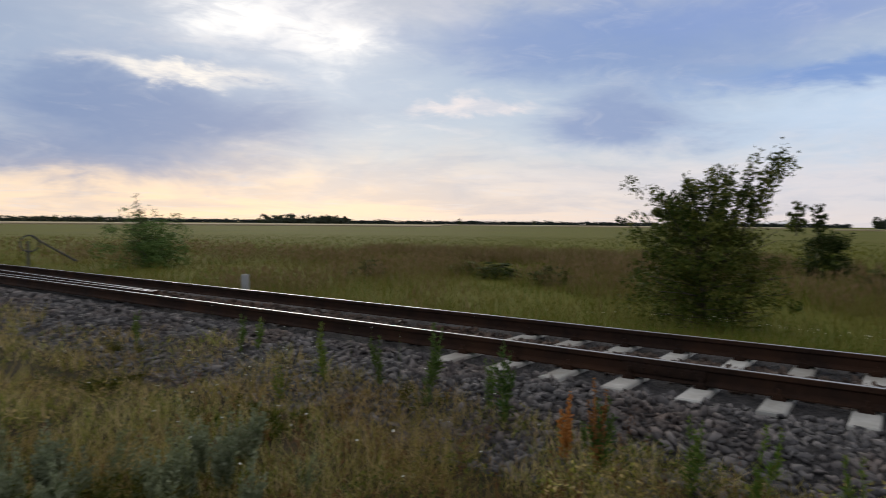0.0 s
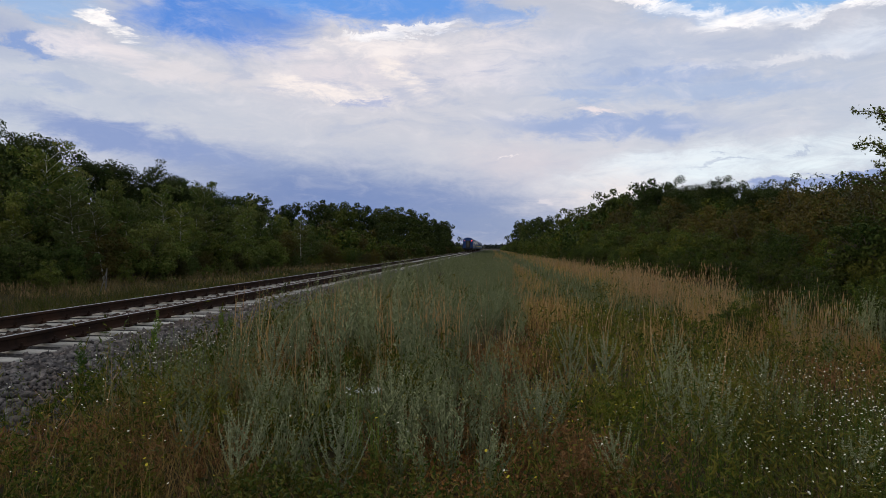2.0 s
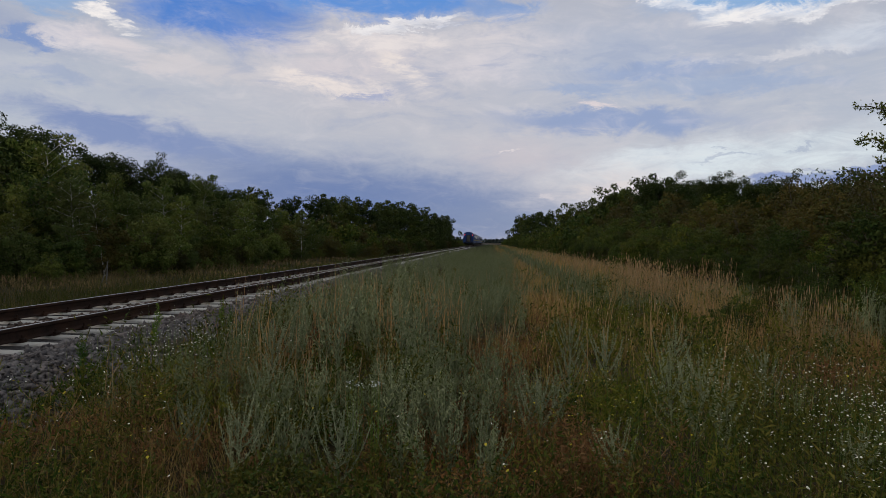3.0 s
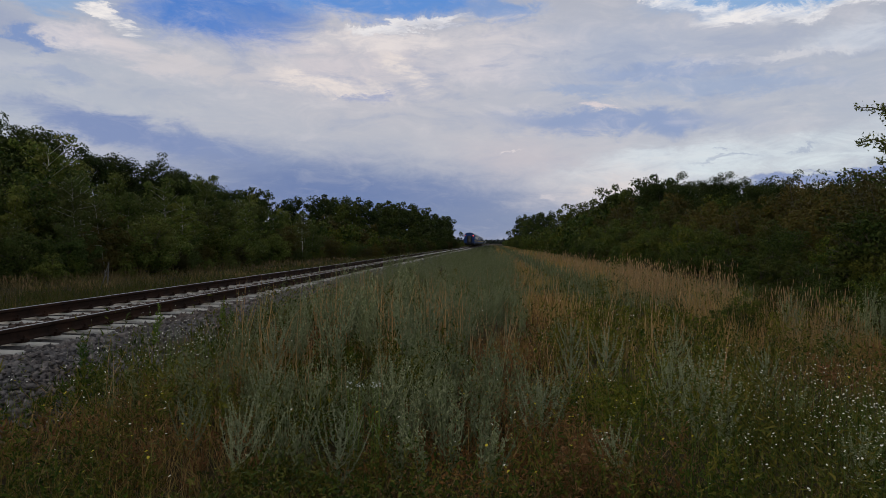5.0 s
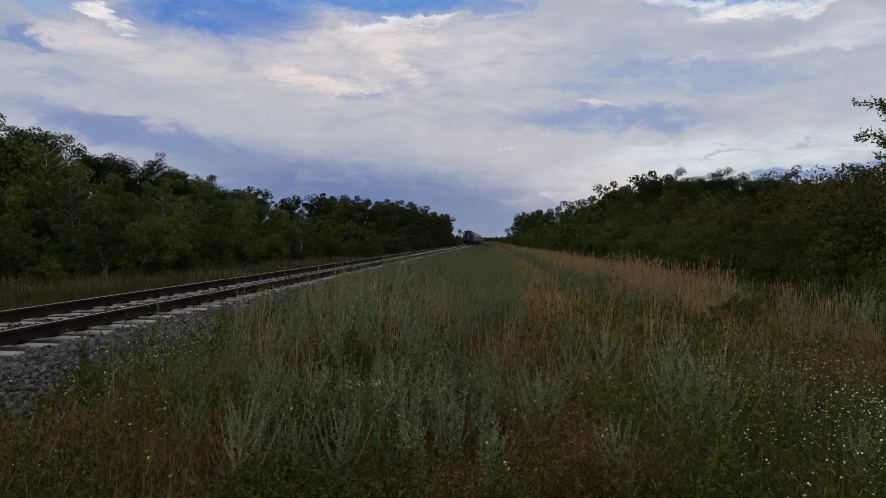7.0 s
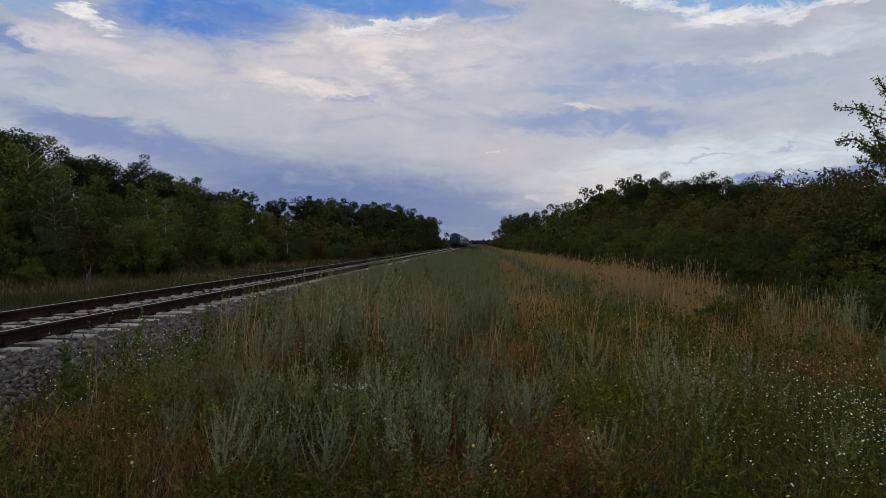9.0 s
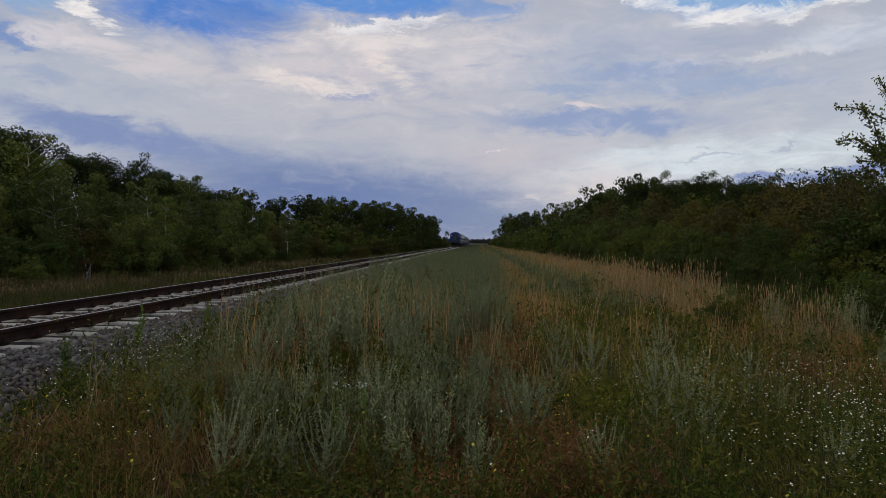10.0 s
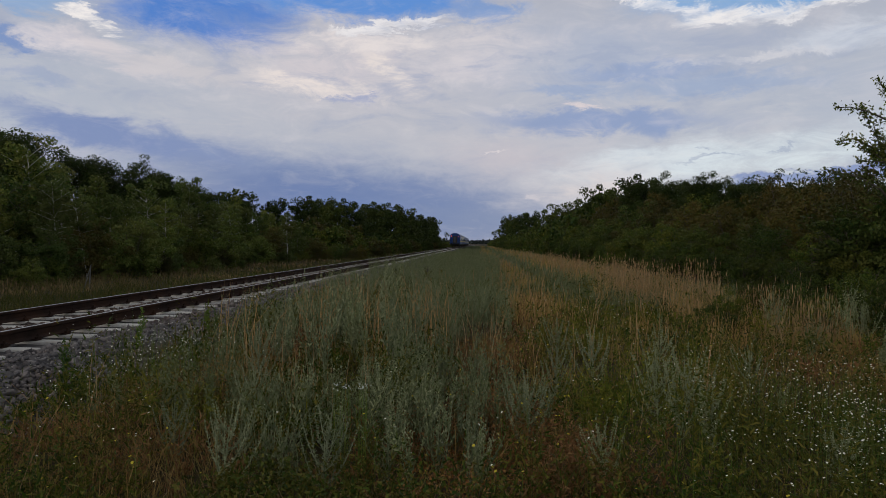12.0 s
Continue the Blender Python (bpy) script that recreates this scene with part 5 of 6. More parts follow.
# the verge further along the track: tan along the footpath and in drifts, grey-green between
X, Y, R = spots(rng, 52000, 14, 420, -26, 4)
keep = (X > -4.9) & (X < 9.6)
X, Y, R = X[keep], Y[keep], R[keep]
edge = 1.6 * (vnoise(X, Y, 1.5, 43) - 0.5)
tan = (((X > 0.9 + edge) & (X < 2.1 + edge) & (vnoise(X, Y, 1.6, 44) > np.where(Y < 26, 0.62, 0.40))) | ((X > 4.8) & (vnoise(X, Y, 4.0, 41) > 0.50))) & (rng.random(len(X)) < 0.8)
for sel, mat, name, label in ((tan, L_TAN, "footpath_grass", "tan and reddish grass along the footpath"), (~tan & (Y > 18), L_WORM, "grey_grass", "grey-green herbs and grass along the track")):
    V, F = quads_only(rng, X[sel], Y[sel], surf_z(X[sel], Y[sel]), rng.uniform(0.25, 0.6, sel.sum()), 0.006 * np.maximum(1, R[sel] / 6), 0.35)
    stuff(name, V, F, mat, label, "grass")
# reddish seeding grass between the footpath and the thicket
X, Y, R = spots(rng, 44000, 12, 420, -22, 2)
wander = 1.4 * (vnoise(X, Y, 2.0, 83) - 0.5)
keep = (((X > 0.6 + wander) & (X < 2.0 + wander)) | ((X > 4.2 + 2 * wander) & (X < 8.2))) & (vnoise(X, Y, 1.2, 79) * 0.6 + vnoise(X, Y, 5.0, 80) * 0.4 > 0.47) & (rng.random(len(X)) < 0.75)
X, Y, R = X[keep], Y[keep], R[keep]
V, F = quads_only(rng, X, Y, surf_z(X, Y), rng.uniform(0.25, 0.75, len(X)), 0.005 * np.maximum(1, R / 7), 0.35)
stuff("reddish_grass", V, F, L_RED, "reddish seeding grass beside the footpath", "grass")
# single long golden stems among the wormwood
X, Y, R = spots(rng, 1100, 6.0, 25, -20, 32)
keep = (X > -3.8) & (X < 6) & (vnoise(X, Y, 0.8, 12) > 0.56)
X, Y, R = X[keep], Y[keep], R[keep]
V, F = blades(rng, np.column_stack([X, Y]), surf_z(X, Y), rng.uniform(0.6, 1.05, len(X)), 0.006 * np.maximum(1, R / 6), 0.22)
stuff("straw_stems", V, F, L_GOLD, "single long straw-coloured grass stems", "grass")
# taller straws in loose bunches that stand out of the wormwood
bunch = np.array([(-2.3, 9.6), (-1.9, 10.8), (-1.3, 9.0), (-2.8, 11.5), (-0.7, 10.4), (-3.1, 8.4), (-1.0, 12.5), (-2.6, 13.5)])
pick = rng.integers(0, len(bunch), 240)
X, Y = bunch[pick, 0] + rng.normal(0, 0.22, 240), bunch[pick, 1] + rng.normal(0, 0.35, 240)
V, F = blades(rng, np.column_stack([X, Y]), surf_z(X, Y), rng.uniform(0.8, 1.40, 240), np.full(240, 0.009), 0.22)
stuff("tall_straw", V, F, L_GOLD, "tall pale straws standing out of the wormwood", "grass")

# meadow beyond the track
X, Y, R = spots(rng, 120000, 10, 130, 8, 172)
keep = (X < -10.0 - 0.4 * vnoise(X, Y, 1.0, 13)) & (X > -130) & ~((X < -21) & (Y > 9))
X, Y, R = X[keep], Y[keep], R[keep]
hgt = (0.22 + 0.30 * vnoise(X, Y, 2.2, 14)) * rng.uniform(0.5, 1.2, len(X)) * np.clip(1.25 - R / 110, 0.12, 1)
out = -X + 4 * vnoise(X, Y, 6.0, 54) > 29
side = ~out & (Y > 13 + 3 * vnoise(X, Y, 2.0, 58))
for sel, mat, name, label in ((side, L_GRASS, "wood_edge_grass", "dark green and brown grass before the wood"), (~out & ~side, L_FIELD, "meadow_grass", "green and ochre meadow grass beyond the track"), (out, L_PASTURE, "pasture_grass", "yellow-green grass of the open field")):
    edge_on = sel is side
    V, F = quads_only(rng, X[sel], Y[sel], ground_z(X[sel], Y[sel]), hgt[sel] * (0.75 if edge_on else 1.0), (0.009 if edge_on else 0.013) * np.maximum(1, R[sel] / 14), 0.8 if edge_on else 0.4)
    stuff(name, V, F, mat, label, "grass")
X, Y, R = spots(rng, 60000, 14, 160, 4, 60)
keep = (X < -10.2) & (X > -21) & (Y > 11) & (vnoise(X, Y, 1.3, 85) > 0.25)
X, Y, R = X[keep], Y[keep], R[keep]
tan = vnoise(X, Y, 1.8, 86) * 0.5 + np.clip((-X - 12) / 12, 0, 0.5) > 0.52
for sel, mat, name, label in ((tan, L_TAN, "tan_edge_grass", "tan seeding grass before the wood"), (~tan, L_GRASS, "green_edge_grass", "dark green grass beside the far rail")):
    V, F = quads_only(rng, X[sel], Y[sel], ground_z(X[sel], Y[sel]), rng.uniform(0.2, 0.6, sel.sum()), 0.009 * np.maximum(1, R[sel] / 14), 0.7)
    stuff(name, V, F, mat, label, "grass")
# russet seeding grass in drifts
X, Y, R = spots(rng, 85000, 11, 75, 12, 165)
drift = vnoise(X, Y, 3.5, 15) * 0.6 + vnoise(X, Y, 1.1, 16) * 0.4
keep = (X < -11.5) & (X > -60) & (drift > np.where((X > -21) & (Y > 0) & (Y < 13), 0.47, np.where((X < -20) & (Y < 2), 0.55, np.where(Y > 13, 0.66, 0.64)))) & (X > -34) & ~((X < -20.5) & (Y > 9)) & ~((X > -13.2) & (vnoise(X, Y, 1.5, 17) > 0.35))
X, Y, R = X[keep], Y[keep], R[keep]
V1, F1 = quads_only(rng, X, Y, ground_z(X, Y), rng.uniform(0.35, 0.85, len(X)) * np.where(Y > 13, 0.45, 1.0), 0.010 * np.maximum(1, R / 14), 0.3)
C = V1.reshape(-1, 4, 3)[:, 2:].mean(1)
wv = (0.016 * np.maximum(1, R / 14))[:, None]
d = np.stack([np.cos(C[:, 0] * 900), np.sin(C[:, 0] * 900), 0 * C[:, 0]], 1) * wv
V2 = np.stack([C - 0.09 * upv, C + d, C + 0.10 * upv, C - d], 1).reshape(-1, 3)
V, F = joined([(V1, F1), (V2, np.arange(len(V2)).reshape(-1, 4))])
stuff("seeding_grass", V, F, L_RED, "russet seeding grass in drifts before the wood", "grass")
X, Y = rng.uniform(-44, -29, 22000), rng.uniform(-34, 0, 22000)
keep = vnoise(X, Y, 4.0, 65) * 0.6 + vnoise(X, Y, 1.5, 66) * 0.4 > 0.42 + 0.03 * np.abs(X + 37)
X, Y = X[keep], Y[keep]
V, F = quads_only(rng, X, Y, ground_z(X, Y), rng.uniform(0.45, 0.95, len(X)), np.full(len(X), 0.06), 0.3)
stuff("rust_grass", V, F, L_RED, "rust-brown seeding grass across the meadow", "grass")
# pale strip of dried grass out in the meadow
X, Y = rng.uniform(-60, -52, 9000), rng.uniform(2, 17, 9000)
keep = vnoise(X, Y, 3.0, 18) > 0.35
X, Y = X[keep], Y[keep]
V, F = quads_only(rng, X, Y, ground_z(X, Y), rng.uniform(0.55, 0.9, len(X)), np.full(len(X), 0.10), 0.3)
stuff("pale_grass", V, F, L_GOLD, "pale dried grass strip in the meadow", "grass")
# low green herbs on the far bank of the track and in the ditch
X, Y = rng.uniform(-13.5, -9.9, 26000), rng.uniform(-34, 70, 26000)
V, F = leaf_tris(rng, np.column_stack([X, Y, ground_z(X, Y) + rng.uniform(0.0, 0.30, len(X)) * vnoise(X, Y, 1.2, 19)]), 0.10, 0.05)
stuff("bank_herbs", V, F, L_WEED, "low green herbs on the bank beyond the rails", "herbs")
# ---- wormwood ----
def wormwood_points(rng, h, branches, per, spread):
    """Stem lines and leaf places of one plant: slender upright plumes from one root, narrow at the tip."""
    lines, C, D = [], [], []
    for b in range(branches):
        az = b * 2.4 + rng.uniform(-0.4, 0.4)
        first = b < max(2, branches // 3)
        f0 = 0.0 if first else rng.uniform(0.10, 0.50)
        ln = h * (rng.uniform(0.72, 1.0) if first else rng.uniform(0.28, 0.50))
        out = spread * (rng.uniform(0.05, 0.55) if first else rng.uniform(0.35, 0.9))
        u = np.linspace(0, 1, 6)
        root = lines[b % max(2, branches // 3)] if not first else None
        p0 = np.zeros(3) if first else np.array([np.interp(f0, u, root[:, i]) for i in range(3)])
        p = p0 + np.column_stack([np.cos(az) * ln * out * (u ** 0.7), np.sin(az) * ln * out * (u ** 0.7), ln * 0.95 * u])
        p[1:, :2] += rng.normal(0, 0.008, (5, 2))
        lines.append(p)
        k = int(per * (1.6 if first else 0.9))
        t = 0.06 + 0.94 * rng.random(k)
        c = np.column_stack([np.interp(t, u, p[:, i]) for i in range(3)])
        d = rng.normal(0, 1, (k, 3))
        d[:, 2] = np.abs(d[:, 2]) * 0.8 + 0.7
        d /= np.linalg.norm(d, axis=1, keepdims=True)
        d *= (1.25 - 0.8 * t)[:, None]
        C.append(c)
        D.append(d)
    return lines, np.concatenate(C), np.concatenate(D)


def pointed_leaves(rng, C, D, length, width):
    """Narrow leaves that start at C and point along D."""
    n = len(C)
    s = np.cross(D, rng.normal(size=(n, 3)))
    s /= np.linalg.norm(s, axis=1, keepdims=True) + 1e-9
    L = length * rng.uniform(0.5, 1.3, (n, 1))
    V = np.stack([C, C + D * L * 0.55 + s * width / 2, C + D * L, C + D * L * 0.55 - s * width / 2], 1).reshape(-1, 3)
    return V, np.arange(4 * n).reshape(-1, 4)


def slim_leaves(rng, C, D, length, width):
    """The same with three corners each, for the smaller and farther herbs."""
    n = len(C)
    s = np.cross(D, rng.normal(size=(n, 3)))
    s /= np.linalg.norm(s, axis=1, keepdims=True) + 1e-9
    L = length * rng.uniform(0.5, 1.3, (n, 1))
    V = np.stack([C - s * width * 0.45, C + s * width * 0.45 + D * L * 0.3, C + D * L], 1).reshape(-1, 3)
    return V, np.arange(3 * n).reshape(-1, 3)


def make_wormwood(seed, h, branches, per, mat, name="wormwood_plant", label="grey-green wormwood plant with fine upright branches", length=0.032, width=0.009, spread=0.42):
    rng = np.random.default_rng(seed)
    root = tagged(new(name), label, "plant")
    lines, C, D = wormwood_points(rng, h, branches, per, spread)
    V, F = joined([tube(p[::2], np.linspace(0.0045 if i else 0.006, 0.0018, 3), 3) for i, p in enumerate(lines)])
    part_mesh("stem", mesh_np("stem", V, F, mat), root)
    V, F = pointed_leaves(rng, C, D, length, width)
    part_mesh("leaves", mesh_np("leaves", V, F, mat), root)
    return root


worm = [make_wormwood(200 + i, 0.88, 14, 26, L_WORMPALE, length=0.044, width=0.011, spread=0.50) for i in range(4)]
rng = np.random.default_rng(210)
places = [(-3.15, 14.6, 1.95), (-3.3, 15.0, 1.8), (-2.4, 13.2, 1.75), (-1.9, 14.4, 1.8), (-1.2, 6.6, 1.25), (-0.9, 16.0, 1.7), (-2.7, 17.5, 1.8), (-2.6, -3.6, 0.85), (-2.2, -3.5, 0.9), (-1.9, -3.9, 0.85), (-2.9, -3.2, 0.7), (-1.6, -4.3, 0.9), (5.6, 9.3, 1.1), (5.9, 9.9, 1.2), (6.3, 10.2, 1.1), (-1.9, -5.2, 0.8)]
for k in range(16):
    places.append((rng.uniform(-3.1, -1.0), rng.uniform(7.6, 13.5), rng.uniform(1.3, 1.75)))
places += [(-1.75, 9.2, 1.85), (-2.0, 9.6, 1.75), (-1.5, 8.7, 1.7), (-2.25, 10.4, 1.9), (-1.3, 10.2, 1.7), (-1.0, 9.0, 1.6)]
for k in range(14):
    places.append((rng.uniform(5.4, 8.6), rng.uniform(11.0, 14.8), rng.uniform(1.0, 1.6)))
while len(places) < 184:
    y = 4.6 + 15 * rng.random() ** 1.5
    x = rng.uniform(-3.6 - 0.04 * y, -0.1 + 0.03 * y)
    if vnoise(np.array([x]), np.array([y]), 1.6, 21)[0] > 0.38 and not (x < -2.2 and y < 7.5):
        places.append((x, y, rng.uniform(0.75, 1.15)))
while len(places) < 206:
    x, y = rng.uniform(0.8, 6.5), rng.uniform(4.8, 14)
    places.append((x, y, rng.uniform(0.45, 0.8)))
for k, (x, y, s) in enumerate(places):
    ob = worm[k] if k < 4 else copy_thing(worm[k % 4], Matrix.Identity(4))
    ob.matrix_basis = Matrix.LocRotScale((x, y, float(surf_z(x, y)) - 0.01), Euler((rng.normal(0, 0.13), rng.normal(0, 0.13), rng.uniform(0, 6.28))), (s, s, s * rng.uniform(0.8, 1.15)))


def make_candelabra(seed, h):
    """A wormwood plant with a clear stem, arching side shoots and small tufts of leaves set along each."""
    rng = np.random.default_rng(seed)
    root = tagged(new("wormwood_plant"), "silvery wormwood with arching shoots and tufted leaves", "plant")
    u = np.linspace(0, 1, 7)
    main = np.column_stack([0.05 * h * np.sin(u * 2 + seed), 0.04 * h * np.sin(u * 3), h * u])
    shoots = [main]
    for k in range(13):
        f = 0.04 + 0.62 * k / 13 + rng.uniform(0, 0.04)
        az = k * 2.4 + rng.uniform(-0.3, 0.3)
        ln = h * (0.82 - 0.72 * f) * rng.uniform(0.8, 1.1)
        p0 = np.array([np.interp(f, u, main[:, i]) for i in range(3)])
        out = ln * 0.46 * u ** 0.75
        shoots.append(p0 + np.column_stack([np.cos(az) * out, np.sin(az) * out, ln * (0.35 * u + 0.60 * u ** 1.6)]))
    C, D = [], []
    for p in shoots:
        ln = np.linalg.norm(np.diff(p, axis=0), axis=1).sum()
        for t in np.arange(0.12, 1.0, 0.020 / ln):
            c = np.array([np.interp(t, u, p[:, i]) for i in range(3)])
            d = rng.normal(0, 1, (6, 3))
            d[:, 2] = np.abs(d[:, 2]) * 0.7 + 0.4
            d /= np.linalg.norm(d, axis=1, keepdims=True)
            C.append(np.repeat(c[None], 6, 0))
            D.append(d * (1.25 - 0.75 * t))
    V, F = joined([tube(p, np.linspace(0.0042 if k else 0.0065, 0.0016, 7), 4) for k, p in enumerate(shoots)])
    part_mesh("stem", mesh_np("stem", V, F, L_SILVER), root)
    V, F = pointed_leaves(rng, np.concatenate(C), np.concatenate(D), 0.026, 0.0085)
    part_mesh("leaves", mesh_np("leaves", V, F, L_SILVER), root)
    return root


heroes = [make_candelabra(400 + i, 0.70) for i in range(3)]
for k, (x, y, s) in enumerate(((-1.72, 4.45, 1.0), (-1.02, 4.5, 0.95), (0.98, 4.75, 0.85), (0.42, 5.7, 1.05), (1.84, 5.9, 1.35), (1.70, 6.15, 1.2), (2.0, 5.6, 1.05), (-2.35, 5.0, 0.8), (-0.85, 6.0, 1.1), (0.9, 7.3, 1.0), (1.5, 8.2, 1.2), (1.2, 9.4, 1.15), (2.4, 9.0, 1.1), (-2.1, 6.0, 1.0), (3.1, 7.6, 1.0), (-2.6, 7.8, 1.2), (3.6, 5.4, 0.9), (2.7, 5.0, 0.8))):
    ob = heroes[k] if k < 3 else copy_thing(heroes[k % 3], Matrix.Identity(4))
    ob.matrix_basis = Matrix.LocRotScale((x, y, float(surf_z(x, y)) - 0.01), Euler((rng.normal(0, 0.06), rng.normal(0, 0.06), k * 1.3)), (s * 1.05, s * 1.05, s))
# a bed of pale young wormwood near the viewer
young = [make_wormwood(215 + i, 0.62, 15, 46, L_SILVER, label="pale blue-green young wormwood with dense leaves", length=0.055, width=0.018, spread=0.40) for i in range(2)]
for k in range(22):
    a, d = radians(142 + 20 * rng.random()), rng.uniform(3.8, 5.0)
    x, y, s = -math.sin(a) * d, math.cos(a) * d, rng.uniform(0.7, 1.1)
    ob = young[k] if k < 2 else copy_thing(young[k % 2], Matrix.Identity(4))
    ob.matrix_basis = Matrix.LocRotScale((x, y, float(surf_z(x, y)) - 0.01), Euler((rng.normal(0, 0.1), rng.normal(0, 0.1), rng.uniform(0, 6.28))), (s, s, s))
# the drift of wormwood further along the track
pieces, rng = [], np.random.default_rng(220)
for k in range(2000):
    y = 5.6 + 66 * rng.random() ** 1.4
    x = rng.uniform(-4.9 if y > 12 else -3.4, 0.1 + 0.02 * y + 0.6 * rng.random())
    if vnoise(np.array([x]), np.array([y]), 2.2, 22)[0] < (0.46 if y < 12 else 0.32):
        continue
    far = max(1.0, y / 14)
    lines, C, D = wormwood_points(rng, rng.uniform(0.55, 1.0) * (0.85 if y < 7 else 1.32), 8, int(18 / far ** 0.3), 0.32)
    base = np.array([x, y, float(surf_z(x, y))])
    pieces.append(slim_leaves(rng, C + base, D, 0.062 * far ** 0.45, 0.014 * far ** 0.7))
V, F = joined(pieces)
stuff("wormwood_drift", V, F, L_WORM, "dense grey-green wormwood along the track", "plants")

# ---- leafy herbs that fill the verge ----
rng = np.random.default_rng(225)
X, Y, R = spots(rng, 10500, 2.0, 30, -40, 172)
keep = (X > toe(Y) + 0.05) & (X < 9.5) & (vnoise(X, Y, 1.2, 20) > np.where(Y < 1, 0.66, 0.30))
X, Y, R = X[keep], Y[keep], R[keep]
groups = {"verge": [], "rusty": [], "lime": []}
rust_w, lime_w, dice = patch_weight(X, Y, RUST_PATCHES), patch_weight(X, Y, LIME_PATCHES), rng.uniform(0.12, 0.6, len(X))
for x, y, r, wr, wl, dd in zip(X, Y, R, rust_w, lime_w, dice):
    pieces = groups["rusty" if wr > dd else "lime" if wl > dd else "verge"]
    far = max(1.0, r / 5)
    lush = (0.20 + 0.30 * min(1.0, max(0.0, y / 5))) * (0.30 + 1.55 * min(1.0, max(0.0, (float(vnoise(x, y, 0.9, 42)) - 0.25) / 0.5)))
    low = 0.5 if wr > dd else 1.0
    lines, C, D = wormwood_points(rng, low * lush * rng.uniform(0.6, 1.35), 5, int(11 / far ** 0.35), 0.75)
    D = D + rng.normal(0, 0.5, D.shape)
    pieces.append(slim_leaves(rng, C + np.array([x, y, float(surf_z(x, y))]), D, rng.uniform(0.030, 0.065) * far ** 0.5, rng.uniform(0.009, 0.020) * far ** 0.8))
for key, mat, name, label in (("verge", L_HERB, "verge_herbs", "mixed leafy olive-green herbs filling the verge"), ("rusty", L_RUSTY, "rusty_herbs", "low rust-brown herbs on the trodden path"), ("lime", L_LIME, "lime_herbs", "yellow-green flowering herbs in the verge")):
    V, F = joined(groups[key])
    stuff(name, V, F, mat, label, "herbs")

# the leafy undergrowth between them, in clumps with bare gaps
X, Y, R = spots(rng, 150000, 2.6, 26, -40, 62)
low = vnoise(X, Y, 0.7, 60) * 0.6 + vnoise(X, Y, 1.8, 61) * 0.4
keep = (X > toe(Y) + 0.1) & (X < 9) & (low > 0.40)
X, Y, R, low = X[keep], Y[keep], R[keep], low[keep]
Z = surf_z(X, Y) + rng.random(len(X)) ** 1.3 * np.clip((low - 0.36) * 1.5, 0.02, 0.42)
rust_w, lime_w, dice = patch_weight(X, Y, RUST_PATCHES), patch_weight(X, Y, LIME_PATCHES), rng.uniform(0.15, 0.7, len(X))
Z = np.where(rust_w > dice, surf_z(X, Y) + (Z - surf_z(X, Y)) * 0.4, Z)
for sel, mat, name, label in (((rust_w <= dice) & (lime_w <= dice), L_HERB, "undergrowth", "dark leafy undergrowth between the verge plants"), (rust_w > dice, L_RUSTY, "brown_undergrowth", "low brown leaf litter and sorrel in the verge"), ((rust_w <= dice) & (lime_w > dice), L_LIME, "lime_undergrowth", "yellow-green leafy undergrowth in the verge")):
    size = 0.040 * np.maximum(1, R[sel] / 5)[:, None] ** 0.8
    V, F = leaf_tris(rng, np.column_stack([X, Y, Z])[sel], size, size * 0.5)
    stuff(name, V, F, mat, label, "herbs")

# ---- tall weeds at the edge of the stones ----
weeds = [make_wormwood(230 + i, 0.80, 5, 60, L_WEED, "tall_weed", "tall narrow green weed at the edge of the ballast", 0.085, 0.014, 0.30) for i in range(3)]
rng = np.random.default_rng(240)
wplaces = [(-4.9, -4.3, 0.85), (-4.8, -5.0, 0.9), (-4.75, -3.6, 1.1), (-4.7, -2.75, 1.1), (-4.3, -0.75, 0.85), (-4.35, -1.15, 0.8), (-4.4, -1.75, 0.9), (-4.15, -0.2, 0.75), (-4.3, 0.55, 0.55), (-4.45, 1.4, 0.6), (-4.5, 2.4, 0.55), (-4.5, 3.2, 0.7), (-4.65, 5.2, 0.85), (-4.55, 5.6, 0.75), (-4.2, 2.0, 0.5), (-4.75, 7.3, 0.8), (-4.9, 9.2, 0.9), (-4.6, 11.0, 0.9)]
for k in range(16):
    y = rng.uniform(-9, 16)
    wplaces.append((float(toe(y)) + rng.normal(0.25, 0.3), y, rng.uniform(0.3, 0.75)))
for k, (x, y, s) in enumerate(wplaces):
    ob = weeds[k] if k < 3 else copy_thing(weeds[k % 3], Matrix.Identity(4))
    ob.matrix_basis = Matrix.LocRotScale((x, y, float(surf_z(x, y)) - 0.02), Euler((rng.normal(0, 0.06), rng.normal(0, 0.06), rng.uniform(0, 6.28))), (s, s, s))
dock = make_wormwood(250, 0.86, 7, 80, L_DOCK, "dock_plant", "rust-orange seeding dock plant by the ballast", 0.05, 0.018, 0.30)
dock.matrix_basis = pose(-4.35, -1.80, float(surf_z(-4.35, -1.80)) - 0.03)
copy_thing(dock, pose(-4.45, -2.1, float(surf_z(-4.45, -2.1)) - 0.2, 0, 4, 80))


